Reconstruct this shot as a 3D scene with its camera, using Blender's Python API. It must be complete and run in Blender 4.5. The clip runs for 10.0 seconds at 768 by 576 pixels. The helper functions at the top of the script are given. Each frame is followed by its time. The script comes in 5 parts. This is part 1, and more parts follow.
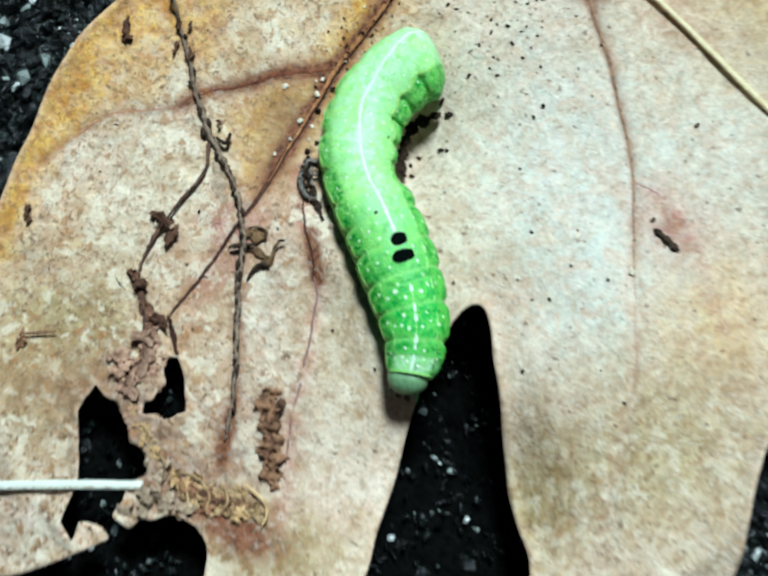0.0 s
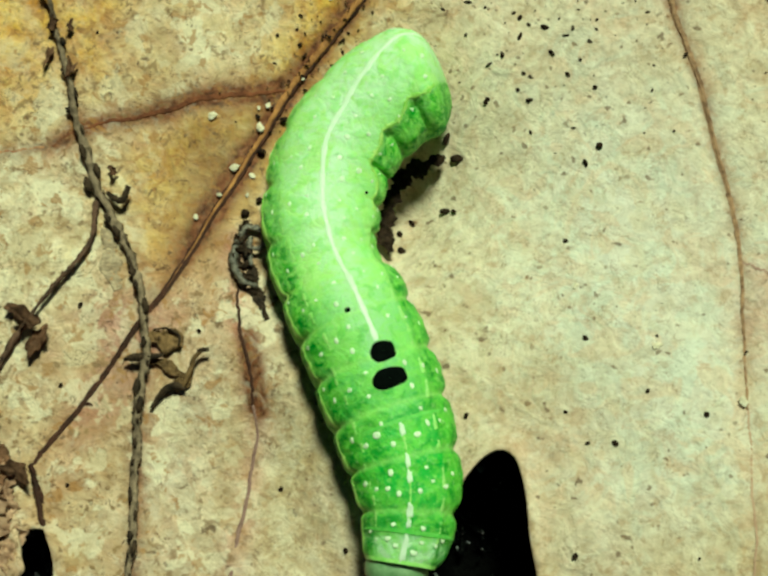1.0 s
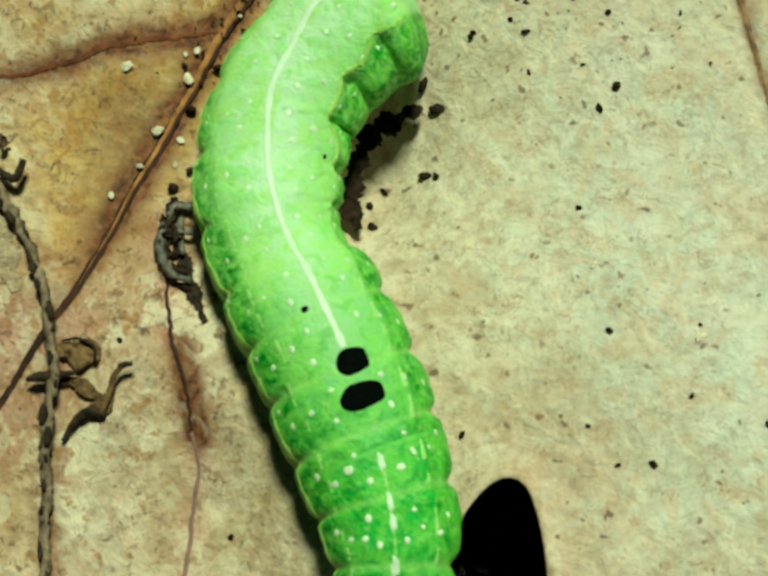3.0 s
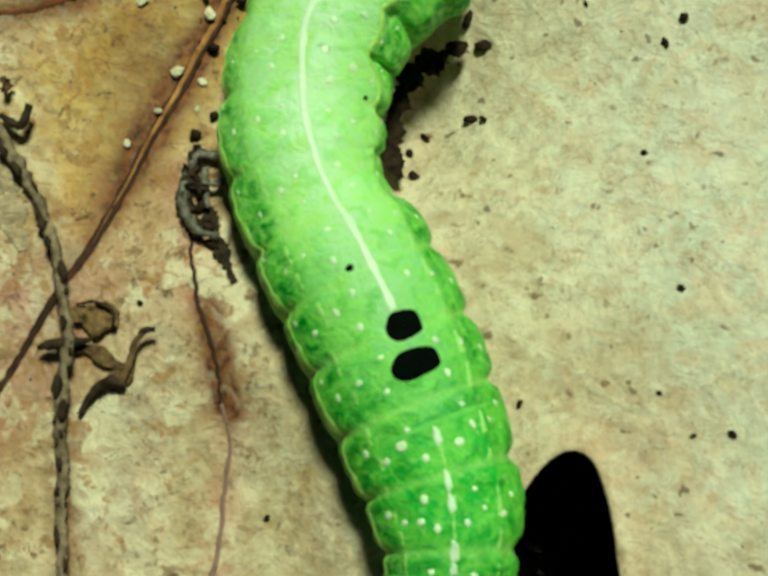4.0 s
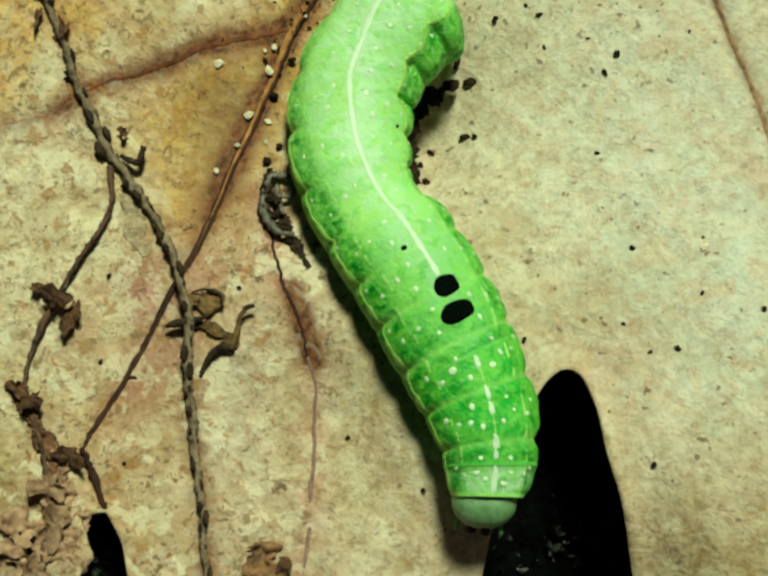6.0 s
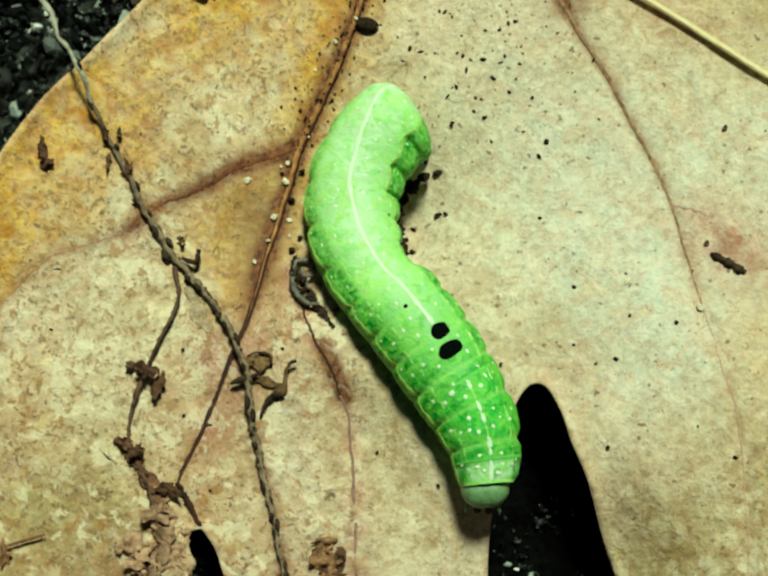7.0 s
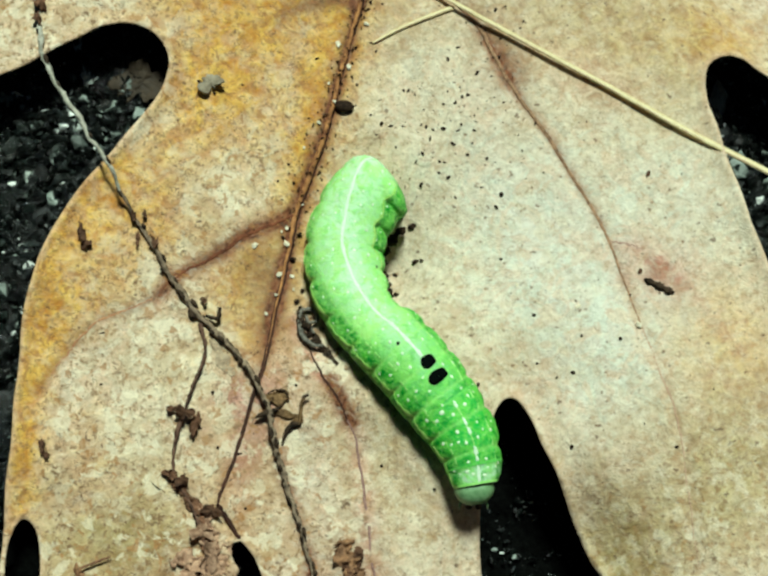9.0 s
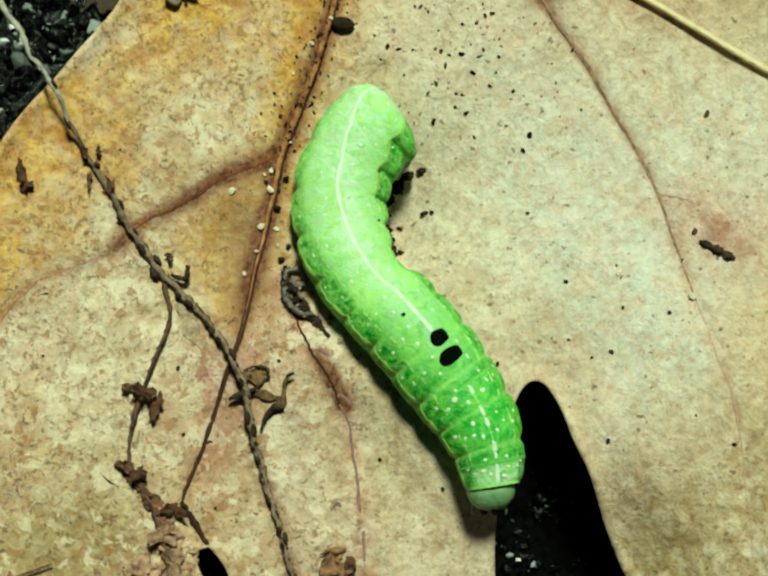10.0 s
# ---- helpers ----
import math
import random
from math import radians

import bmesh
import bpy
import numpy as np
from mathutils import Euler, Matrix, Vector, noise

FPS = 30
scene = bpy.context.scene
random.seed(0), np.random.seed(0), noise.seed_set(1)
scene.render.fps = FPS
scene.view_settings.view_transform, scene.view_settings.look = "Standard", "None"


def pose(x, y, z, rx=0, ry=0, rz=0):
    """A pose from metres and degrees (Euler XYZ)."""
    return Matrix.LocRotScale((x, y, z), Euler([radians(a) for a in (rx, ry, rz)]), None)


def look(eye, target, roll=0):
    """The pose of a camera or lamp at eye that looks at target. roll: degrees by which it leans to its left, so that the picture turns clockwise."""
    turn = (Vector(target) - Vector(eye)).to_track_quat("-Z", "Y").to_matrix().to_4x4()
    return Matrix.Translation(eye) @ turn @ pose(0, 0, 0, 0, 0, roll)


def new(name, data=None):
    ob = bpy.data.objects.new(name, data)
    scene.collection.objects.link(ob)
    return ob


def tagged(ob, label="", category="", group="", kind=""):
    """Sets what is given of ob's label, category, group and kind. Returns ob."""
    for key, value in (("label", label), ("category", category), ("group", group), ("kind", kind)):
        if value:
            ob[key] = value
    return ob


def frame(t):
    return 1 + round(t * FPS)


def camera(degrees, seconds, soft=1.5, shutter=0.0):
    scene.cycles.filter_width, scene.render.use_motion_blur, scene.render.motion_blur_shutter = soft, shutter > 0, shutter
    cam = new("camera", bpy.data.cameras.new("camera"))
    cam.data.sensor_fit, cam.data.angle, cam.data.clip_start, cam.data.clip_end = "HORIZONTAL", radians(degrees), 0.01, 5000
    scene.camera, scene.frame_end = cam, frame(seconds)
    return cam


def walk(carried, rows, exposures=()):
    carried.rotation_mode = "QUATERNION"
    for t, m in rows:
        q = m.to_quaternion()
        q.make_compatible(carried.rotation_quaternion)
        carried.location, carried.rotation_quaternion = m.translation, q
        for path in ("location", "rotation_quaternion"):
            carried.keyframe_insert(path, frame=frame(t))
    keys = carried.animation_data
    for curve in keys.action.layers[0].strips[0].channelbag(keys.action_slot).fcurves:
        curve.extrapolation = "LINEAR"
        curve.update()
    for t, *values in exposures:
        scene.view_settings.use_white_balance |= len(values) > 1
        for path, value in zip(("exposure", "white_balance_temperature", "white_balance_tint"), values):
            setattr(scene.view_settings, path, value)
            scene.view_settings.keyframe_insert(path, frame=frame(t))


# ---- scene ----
from mathutils.geometry import delaunay_2d_cdt

# The place is a few centimetres wide: lengths below are in millimetres and become metres in mesh().
MM = 0.001

# ---- camera ----
cam = camera(30, 10.0, soft=2.6, shutter=0.2)
cam.data.dof.use_dof, cam.data.dof.focus_distance, cam.data.dof.aperture_fstop = True, 0.112, 230  # sharp at a hand's width, soft nearer by
WALK = [
    (0.0, pose(0.02340, -0.02903, 0.12860, 11.40, 5.87, 18.88)),
    (0.1, pose(0.02096, -0.02546, 0.11710, 11.60, 6.60, 18.93)),
    (0.2, pose(0.01884, -0.02382, 0.10668, 12.80, 6.90, 19.22)),
    (0.3, pose(0.01703, -0.02152, 0.09946, 13.05, 6.95, 19.50)),
    (0.4, pose(0.01599, -0.01955, 0.09459, 13.05, 7.00, 19.50)),
    (0.5, pose(0.01528, -0.01841, 0.09134, 13.15, 6.72, 19.46)),
    (1.0, pose(0.01473, -0.01677, 0.08513, 13.14, 5.08, 18.70)),
    (1.5, pose(0.01328, -0.01532, 0.08002, 12.67, 4.57, 17.88)),
    (2.0, pose(0.01283, -0.01420, 0.07505, 12.54, 4.65, 17.33)),
    (3.5, pose(0.01051, -0.01116, 0.06453, 10.06, 4.63, 15.90)),
    (4.0, pose(0.00835, -0.01128, 0.06148, 9.20, 4.15, 15.67)),
    (4.5, pose(0.00719, -0.01081, 0.05844, 10.53, 5.08, 15.86)),
    (5.0, pose(0.00545, -0.01163, 0.06015, 10.86, 4.78, 15.45)),
    (5.5, pose(0.00410, -0.01468, 0.06965, 9.68, 2.61, 13.44)),
    (5.7, pose(0.00307, -0.01652, 0.07521, 9.63, 1.15, 12.38)),
    (6.8, pose(-0.00105, -0.02359, 0.10612, 11.31, -1.23, 5.59)),
    (7.0, pose(-0.00191, -0.02363, 0.11114, 11.53, -1.18, 4.33)),
    (7.5, pose(-0.00399, -0.02382, 0.12420, 12.56, -1.10, 1.33)),
    (8.0, pose(-0.00596, -0.02448, 0.13715, 12.21, -1.59, -0.28)),
    (8.5, pose(-0.00798, -0.02615, 0.14187, 11.75, -2.66, -0.81)),
    (9.0, pose(-0.00798, -0.02402, 0.13358, 11.44, -3.09, -0.33)),
    (9.5, pose(-0.00816, -0.02000, 0.12162, 10.17, -3.62, 0.21)),
    (10.0, pose(-0.00801, -0.01707, 0.11137, 8.45, -3.82, 0.74)),
]
EXPOSURES = [
    (0.0, 0.17, 4950, -3), (0.2, 0.10, 6000, -14), (0.5, -0.04, 6700, -28), (2.0, -0.16, 6800, -31), (3.5, -0.25, 6850, -32), (5.7, -0.26, 7100, -31),
    (7.0, -0.07, 6800, -29), (8.5, -0.02, 6200, -28), (9.0, 0.04, 5800, -16), (9.5, 0.02, 5800, -17), (10.0, -0.10, 6500, -25),
]
walk(cam, WALK, EXPOSURES)

# ---- light ----
SUN_AZIMUTH, SUN_ELEVATION = radians(84), radians(60)  # azimuth from +x towards +y
world = bpy.data.worlds.new("sky")
scene.world = world
world.use_nodes = True
sky = world.node_tree.nodes.new("ShaderNodeTexSky")
sky.sky_type, sky.sun_disc = "NISHITA", False
sky.sun_elevation, sky.sun_rotation = SUN_ELEVATION, radians(90) - SUN_AZIMUTH
world.node_tree.nodes["Background"].inputs["Strength"].default_value = 0.0045
world.node_tree.links.new(sky.outputs[0], world.node_tree.nodes["Background"].inputs["Color"])
sun_way = Vector((math.cos(SUN_AZIMUTH) * math.cos(SUN_ELEVATION), math.sin(SUN_AZIMUTH) * math.cos(SUN_ELEVATION), math.sin(SUN_ELEVATION)))
sun = new("sun", bpy.data.lights.new("sun", "SUN"))
sun.data.energy, sun.data.angle, sun.data.color = 4.3, radians(11), (1.0, 0.96, 0.86)
sun.matrix_world = look(sun_way * 2, (0, 0, 0))


# ---- materials ----
class Nodes:
    """A node material, written in short."""

    def __init__(self, name, rough=0.6, spec=0.5, coords="Object"):
        self.m = bpy.data.materials.new(name)
        self.m.use_nodes = True
        self.t = self.m.node_tree
        self.out = self.t.nodes["Principled BSDF"]
        self.out.inputs["Roughness"].default_value = rough
        self.out.inputs["Specular IOR Level"].default_value = spec
        place = self.add("ShaderNodeTexCoord")
        scaled = self.vector("SCALE")
        scaled.inputs["Scale"].default_value = 1000.0  # one unit is a millimetre
        self.t.links.new(place.outputs[coords], scaled.inputs[0])
        self.mm = scaled.outputs[0]

    def add(self, kind):
        return self.t.nodes.new(kind)

    def vector(self, operation):
        n = self.add("ShaderNodeVectorMath")
        n.operation = operation
        return n

    def put(self, socket, value):
        if isinstance(value, bpy.types.NodeSocket):
            self.t.links.new(value, socket)
        elif isinstance(value, (tuple, list)) and len(value) == 3 and socket.type == "RGBA":
            socket.default_value = (*value, 1)
        else:
            socket.default_value = value

    def noise(self, scale, detail=4, rough=0.55, warp=0.0):
        n = self.add("ShaderNodeTexNoise")
        n.inputs["Scale"].default_value, n.inputs["Detail"].default_value = scale, detail
        n.inputs["Roughness"].default_value, n.inputs["Distortion"].default_value = rough, warp
        self.t.links.new(self.mm, n.inputs["Vector"])
        return n.outputs["Fac"]

    def ramp(self, fac, low, high, a=0.0, b=1.0):
        n = self.add("ShaderNodeMapRange")
        for key, value in (("From Min", low), ("From Max", high), ("To Min", a), ("To Max", b)):
            n.inputs[key].default_value = value
        self.t.links.new(fac, n.inputs["Value"])
        return n.outputs["Result"]

    def maths(self, op, a, b):
        n = self.add("ShaderNodeMath")
        n.operation = op
        self.put(n.inputs[0], a)
        self.put(n.inputs[1], b)
        return n.outputs[0]

    def mix(self, fac, a, b, blend="MIX"):
        n = self.add("ShaderNodeMix")
        n.data_type, n.blend_type = "RGBA", blend
        self.put(n.inputs[0], fac)
        self.put(n.inputs[6], a)
        self.put(n.inputs[7], b)
        return n.outputs[2]

    def attr(self, name):
        n = self.add("ShaderNodeAttribute")
        n.attribute_name = name
        return n.outputs["Fac"]

    def random(self, island=False):
        if island:
            return self.add("ShaderNodeNewGeometry").outputs["Random Per Island"]
        return self.add("ShaderNodeObjectInfo").outputs["Random"]

    def done(self, colour, height=None, depth=0.1, strength=0.6, rough=None):
        self.put(self.out.inputs["Base Color"], colour)
        if rough is not None:
            self.put(self.out.inputs["Roughness"], rough)
        if height is not None:
            b = self.add("ShaderNodeBump")
            b.inputs["Strength"].default_value, b.inputs["Distance"].default_value = strength, depth * MM
            self.t.links.new(height, b.inputs["Height"])
            self.t.links.new(b.outputs[0], self.out.inputs["Normal"])
        return self.m


def leaf_material():
    n = Nodes("dead_leaf", 0.75, 0.2)
    fine, mid, broad = n.noise(1.75, 3, 0.55, 0.4), n.noise(0.62, 4, 0.6, 0.7), n.noise(0.14, 4)
    pale = n.attr("pale")
    c = n.mix(n.ramp(mid, 0.36, 0.62), (0.51, 0.365, 0.23), (0.77, 0.655, 0.49))
    c = n.mix(n.ramp(broad, 0.44, 0.60, 0, 0.6), c, (0.63, 0.45, 0.345))
    c = n.mix(n.ramp(n.noise(0.28, 6, 0.68, 0.8), 0.48, 0.64, 0, 0.75), c, (0.46, 0.32, 0.17))
    c = n.mix(n.ramp(n.noise(0.33, 4, 0.6, 0.6), 0.50, 0.60, 0, 0.55), c, (0.78, 0.68, 0.54))
    c = n.mix(n.maths("MULTIPLY", pale, n.ramp(mid, 0.3, 0.6, 0.55, 1.0)), c, n.mix(n.attr("mint"), (0.80, 0.68, 0.465), (0.70, 0.665, 0.565)))
    # soft-edged blots: bleached greenish white, cream, faint pink
    c = n.mix(n.maths("MULTIPLY", n.ramp(n.noise(0.42, 3, 0.5, 1.1), 0.53, 0.58, 0, 0.55), n.attr("mint")), c, (0.67, 0.69, 0.575))
    c = n.mix(n.ramp(n.noise(0.36, 3, 0.55, 1.4), 0.54, 0.59, 0, 0.55), c, n.mix(n.attr("fleck"), (0.69, 0.53, 0.39), (0.66, 0.47, 0.32)))
    c = n.mix(n.ramp(n.noise(0.75, 3, 0.5, 1.2), 0.56, 0.60, 0, 0.4), c, (0.60, 0.52, 0.375))
    # ochre, rust and olive patches grow out along margin and veins
    ragged = n.ramp(n.noise(0.5, 6, 0.72, 0.5), 0.32, 0.62, 0.5, 1.25)
    c = n.mix(n.maths("MULTIPLY", n.attr("ochre"), ragged), c, n.mix(n.ramp(mid, 0.36, 0.64), (0.49, 0.21, 0.033), (0.75, 0.47, 0.105)))
    c = n.mix(n.maths("MULTIPLY", n.attr("olive"), ragged), c, n.mix(n.ramp(mid, 0.36, 0.64), (0.30, 0.21, 0.08), (0.50, 0.40, 0.20)))
    c = n.mix(n.maths("MULTIPLY", n.attr("pink"), ragged), c, n.mix(n.ramp(mid, 0.36, 0.64), (0.44, 0.20, 0.13), (0.64, 0.38, 0.30)))
    c = n.mix(n.maths("MULTIPLY", n.attr("rust"), n.ramp(ragged, 0.35, 1.25, 0.75, 1.5)), c, n.mix(n.ramp(fine, 0.35, 0.65), (0.085, 0.028, 0.012), (0.28, 0.105, 0.05)))
    c = n.mix(n.maths("MULTIPLY", n.attr("rim"), 0.6), c, (0.66, 0.47, 0.32))
    # fine mottling: lighter and darker grain, brown flecks, dark dots
    less = n.maths("MULTIPLY", n.maths("MULTIPLY", n.ramp(pale, 0, 1, 1.0, 0.35), n.attr("fleck")), n.ramp(n.attr("ochre"), 0, 1, 1, 0.5))
    tone = n.add("ShaderNodeHueSaturation")
    n.put(tone.inputs["Color"], c)
    swing = n.maths("MULTIPLY", n.ramp(n.noise(1.15, 3, 0.55, 0.9), 0.34, 0.66, -0.20, 0.16), n.maths("MULTIPLY", n.ramp(n.attr("fleck"), 0, 1, 0.35, 0.95), n.ramp(n.attr("ochre"), 0, 1, 1, 0.6)))
    n.put(tone.inputs["Value"], n.maths("ADD", swing, 1.0))
    c = n.mix(n.maths("MULTIPLY", n.ramp(n.noise(1.35, 3, 0.5, 0.6), 0.54, 0.68, 0, 0.22), n.ramp(n.attr("ochre"), 0, 1, 1, 0.2)), tone.outputs[0], (0.90, 0.85, 0.70))
    c = n.mix(n.maths("MULTIPLY", n.ramp(n.noise(0.9, 5, 0.65, 1.2), 0.56, 0.72), less), c, (0.31, 0.18, 0.08))
    c = n.mix(n.maths("MULTIPLY", n.ramp(fine, 0.565, 0.635), less), c, (0.20, 0.12, 0.06))
    c = n.mix(n.ramp(n.noise(1.7, 2, 0.4), 0.685, 0.725, 0, 0.75), c, (0.13, 0.075, 0.045))
    # the left half: pinkish-white bleached flakes, red-brown scribbles, short dark strokes
    worn = n.maths("MULTIPLY", n.maths("MULTIPLY", n.attr("fleck"), n.ramp(n.attr("ochre"), 0, 1, 1, 0.1)), n.ramp(n.attr("rust"), 0.15, 0.7, 1, 0.1))
    c = n.mix(n.maths("MULTIPLY", n.ramp(n.noise(0.55, 4, 0.55, 0.4), 0.55, 0.585, 0, 0.65), worn), c, (0.82, 0.73, 0.54))
    c = n.mix(n.maths("MULTIPLY", n.ramp(n.noise(1.0, 3, 0.6, 0.5), 0.60, 0.64, 0, 0.7), n.attr("fleck")), c, (0.36, 0.175, 0.06))
    c = n.mix(n.maths("MULTIPLY", n.ramp(n.noise(0.24, 5, 0.65, 0.7), 0.49, 0.60, 0, 0.45), worn), c, (0.43, 0.285, 0.14))
    stroke = n.ramp(n.maths("ABSOLUTE", n.maths("SUBTRACT", n.noise(0.8, 4, 0.6, 1.0), 0.5), 0.0), 0.004, 0.014, 1, 0)
    c = n.mix(n.maths("MULTIPLY", n.maths("MULTIPLY", stroke, n.ramp(n.noise(0.9, 2), 0.53, 0.60, 0, 0.85)), n.attr("fleck")), c, (0.10, 0.05, 0.028))
    # the net of finest veins, broken up
    net = n.ramp(n.maths("ABSOLUTE", n.maths("SUBTRACT", n.noise(1.05, 2, 0.5, 1.6), 0.5), 0.0), 0.006, 0.018, 1, 0)
    c = n.mix(n.maths("MULTIPLY", net, n.ramp(n.noise(0.7, 3), 0.44, 0.58, 0, 0.5)), c, (0.27, 0.16, 0.085))
    high = n.maths("ADD", n.maths("MULTIPLY", fine, 0.8), n.maths("MULTIPLY", mid, 2.0))
    return n.done(c, high, 0.22, 0.55, n.ramp(fine, 0.3, 0.7, 0.6, 0.9))


def plain(name, dark, light, scale=1.5, rough=0.6, depth=0.08, spec=0.4, island=False, vary=0.5):
    """A grained surface between two colours, each piece a little different."""
    n = Nodes(name, rough, spec)
    grain = n.noise(scale, 5, 0.65)
    c = n.mix(n.ramp(grain, 0.3, 0.7), dark, light)
    tone = n.ramp(n.random(island), 0, 1, 1 - vary, 1 + vary * 0.6)
    shade = n.add("ShaderNodeHueSaturation")
    n.put(shade.inputs["Color"], c)
    n.put(shade.inputs["Value"], tone)
    return n.done(shade.outputs[0], grain, depth, 0.6, n.ramp(grain, 0.2, 0.8, rough - 0.12, min(1, rough + 0.15)))


def grain_material():
    n = Nodes("wet_soil_grain", 0.3, 0.5)
    each = n.random(True)
    c = n.mix(n.ramp(each, 0.0, 0.9), (0.0006, 0.001, 0.0008), (0.006, 0.008, 0.007))
    c = n.mix(n.ramp(each, 0.78, 0.92), c, (0.019, 0.025, 0.021))
    # few grains whitened: pale grit, and glints painted in as grain colour
    c = n.mix(n.ramp(each, 0.93, 0.955), c, (0.30, 0.34, 0.30))
    c = n.mix(n.ramp(each, 0.982, 0.986), c, (0.80, 0.82, 0.76))
    return n.done(c, n.noise(3.5, 4, 0.6), 0.25, 0.9, n.ramp(n.noise(1.2), 0.3, 0.7, 0.10, 0.35))


def skin_material():
    n = Nodes("caterpillar_skin", 0.4, 0.25)
    fine, mid, broad = n.noise(3.2, 4, 0.6), n.noise(1.1, 4, 0.62, 0.5), n.noise(0.4, 3)
    front, fold, blotch_and_shade = n.attr("front"), n.attr("fold"), n.attr("blotch_and_shade")
    c = n.mix(front, (0.35, 0.76, 0.19), (0.055, 0.47, 0.05))
    c = n.mix(n.maths("MULTIPLY", n.attr("light"), n.ramp(broad, 0.3, 0.7, 1.0, 0.75)), c, (0.64, 0.86, 0.60))
    c = n.mix(n.ramp(n.noise(0.62, 4, 0.6, 0.8), 0.46, 0.57, 0, 0.75), c, n.mix(front, (0.47, 0.81, 0.24), (0.20, 0.66, 0.08)))
    c = n.mix(n.maths("MULTIPLY", n.ramp(mid, 0.52, 0.62, 0, 0.65), n.ramp(front, 0, 0.8, 0.6, 1)), c, n.mix(front, (0.22, 0.68, 0.09), (0.025, 0.32, 0.03)))
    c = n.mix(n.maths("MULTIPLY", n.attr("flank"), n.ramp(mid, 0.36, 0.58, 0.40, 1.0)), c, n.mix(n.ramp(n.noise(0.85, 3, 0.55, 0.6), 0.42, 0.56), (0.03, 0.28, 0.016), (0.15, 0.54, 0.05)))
    # dark green blotches, and the shade painted on the belly
    c = n.mix(n.maths("MULTIPLY", blotch_and_shade, n.ramp(mid, 0.38, 0.58, 0.1, 0.95)), c, (0.016, 0.25, 0.016))
    # small yellow-green cells under the skin
    c = n.mix(n.maths("MULTIPLY", n.ramp(n.noise(2.3, 3, 0.55, 0.4), 0.50, 0.58, 0, 0.5), n.ramp(n.attr("light"), 0, 0.8, 1, 0.35)), c, n.mix(front, (0.40, 0.80, 0.16), (0.22, 0.66, 0.08)))
    c = n.mix(n.maths("MULTIPLY", fold, 0.6), c, (0.46, 0.82, 0.22))
    c = n.mix(n.ramp(fine, 0.55, 0.72, 0, 0.4), c, (0.54, 0.88, 0.34))
    n.out.inputs["Subsurface Weight"].default_value = 0.3
    n.out.inputs["Subsurface Radius"].default_value = (0.5, 1.0, 0.35)
    n.out.inputs["Subsurface Scale"].default_value = 0.0006
    return n.done(c, n.maths("ADD", n.maths("MULTIPLY", fine, 0.5), n.maths("MULTIPLY", mid, 2.0)), 0.16, 0.55, n.ramp(fine, 0.3, 0.7, 0.42, 0.65))


LEAF = leaf_material()
GRAIN = grain_material()
SOIL = plain("dark_soil", (0.001, 0.001, 0.001), (0.005, 0.0055, 0.005), 1.2, 0.9, 0.6, 0.0, vary=0)
SKIN = skin_material()
SUBLINE = plain("pale_green_line", (0.26, 0.66, 0.11), (0.48, 0.84, 0.26), 2.5, 0.45, 0.03, vary=0.1)
STRIPE = plain("pale_stripe", (0.64, 0.86, 0.58), (0.78, 0.93, 0.72), 3, 0.45, 0.03, vary=0)
YELLOW = plain("yellow_stripe", (0.24, 0.62, 0.07), (0.58, 0.82, 0.24), 2.0, 0.45, 0.04, vary=0)
WART = plain("white_wart", (0.66, 0.90, 0.52), (0.84, 0.96, 0.74), 4, 0.35, 0.02, vary=0.15)
BLACK = plain("black_spot", (0.001, 0.002, 0.0015), (0.003, 0.005, 0.004), 3, 0.9, 0.04, 0.02, vary=0)
NECK = plain("neck_fold_skin", (0.12, 0.56, 0.07), (0.26, 0.70, 0.14), 2.5, 0.45, 0.03, vary=0)
HEAD = plain("head_capsule", (0.10, 0.22, 0.08), (0.25, 0.41, 0.20), 1.8, 0.5, 0.05, 0.5, vary=0)
LEG = plain("leg_skin", (0.07, 0.28, 0.04), (0.20, 0.50, 0.11), 1.8, 0.45, 0.05, vary=0.15)
CLAW = plain("claw", (0.05, 0.06, 0.03), (0.14, 0.12, 0.06), 2, 0.4, 0.03)
MIDRIB = plain("leaf_midrib", (0.13, 0.042, 0.014), (0.56, 0.27, 0.095), 0.9, 0.65, 0.2, 0.2, vary=0)
DARKVEIN = plain("dark_vein", (0.013, 0.006, 0.004), (0.085, 0.033, 0.021), 1.1, 0.75, 0.2, 0.2, vary=0.1)
REDVEIN = plain("brick_red_vein", (0.04, 0.012, 0.007), (0.26, 0.09, 0.042), 1.0, 0.8, 0.2, 0.15, vary=0)
VEIN = plain("leaf_vein", (0.12, 0.055, 0.03), (0.54, 0.33, 0.19), 1.7, 0.7, 0.18, 0.2, vary=0.15)
PURPLE = plain("purplish_vein", (0.16, 0.08, 0.07), (0.40, 0.25, 0.21), 1.3, 0.75, 0.1, 0.15, vary=0.1)
SALMON = plain("salmon_vein", (0.42, 0.24, 0.16), (0.66, 0.46, 0.33), 1.1, 0.75, 0.1, 0.15, vary=0.1)
MAUVE = plain("mauve_vein", (0.30, 0.16, 0.13), (0.52, 0.34, 0.27), 1.6, 0.7, 0.1, 0.2, vary=0.1)
PALEVEIN = plain("orange_leaf_vein", (0.26, 0.09, 0.04), (0.58, 0.30, 0.14), 1.3, 0.65, 0.08, vary=0.1)
STALK = plain("dried_stalk", (0.006, 0.004, 0.003), (0.08, 0.05, 0.03), 1.1, 0.85, 0.35, 0.2, vary=0.1)
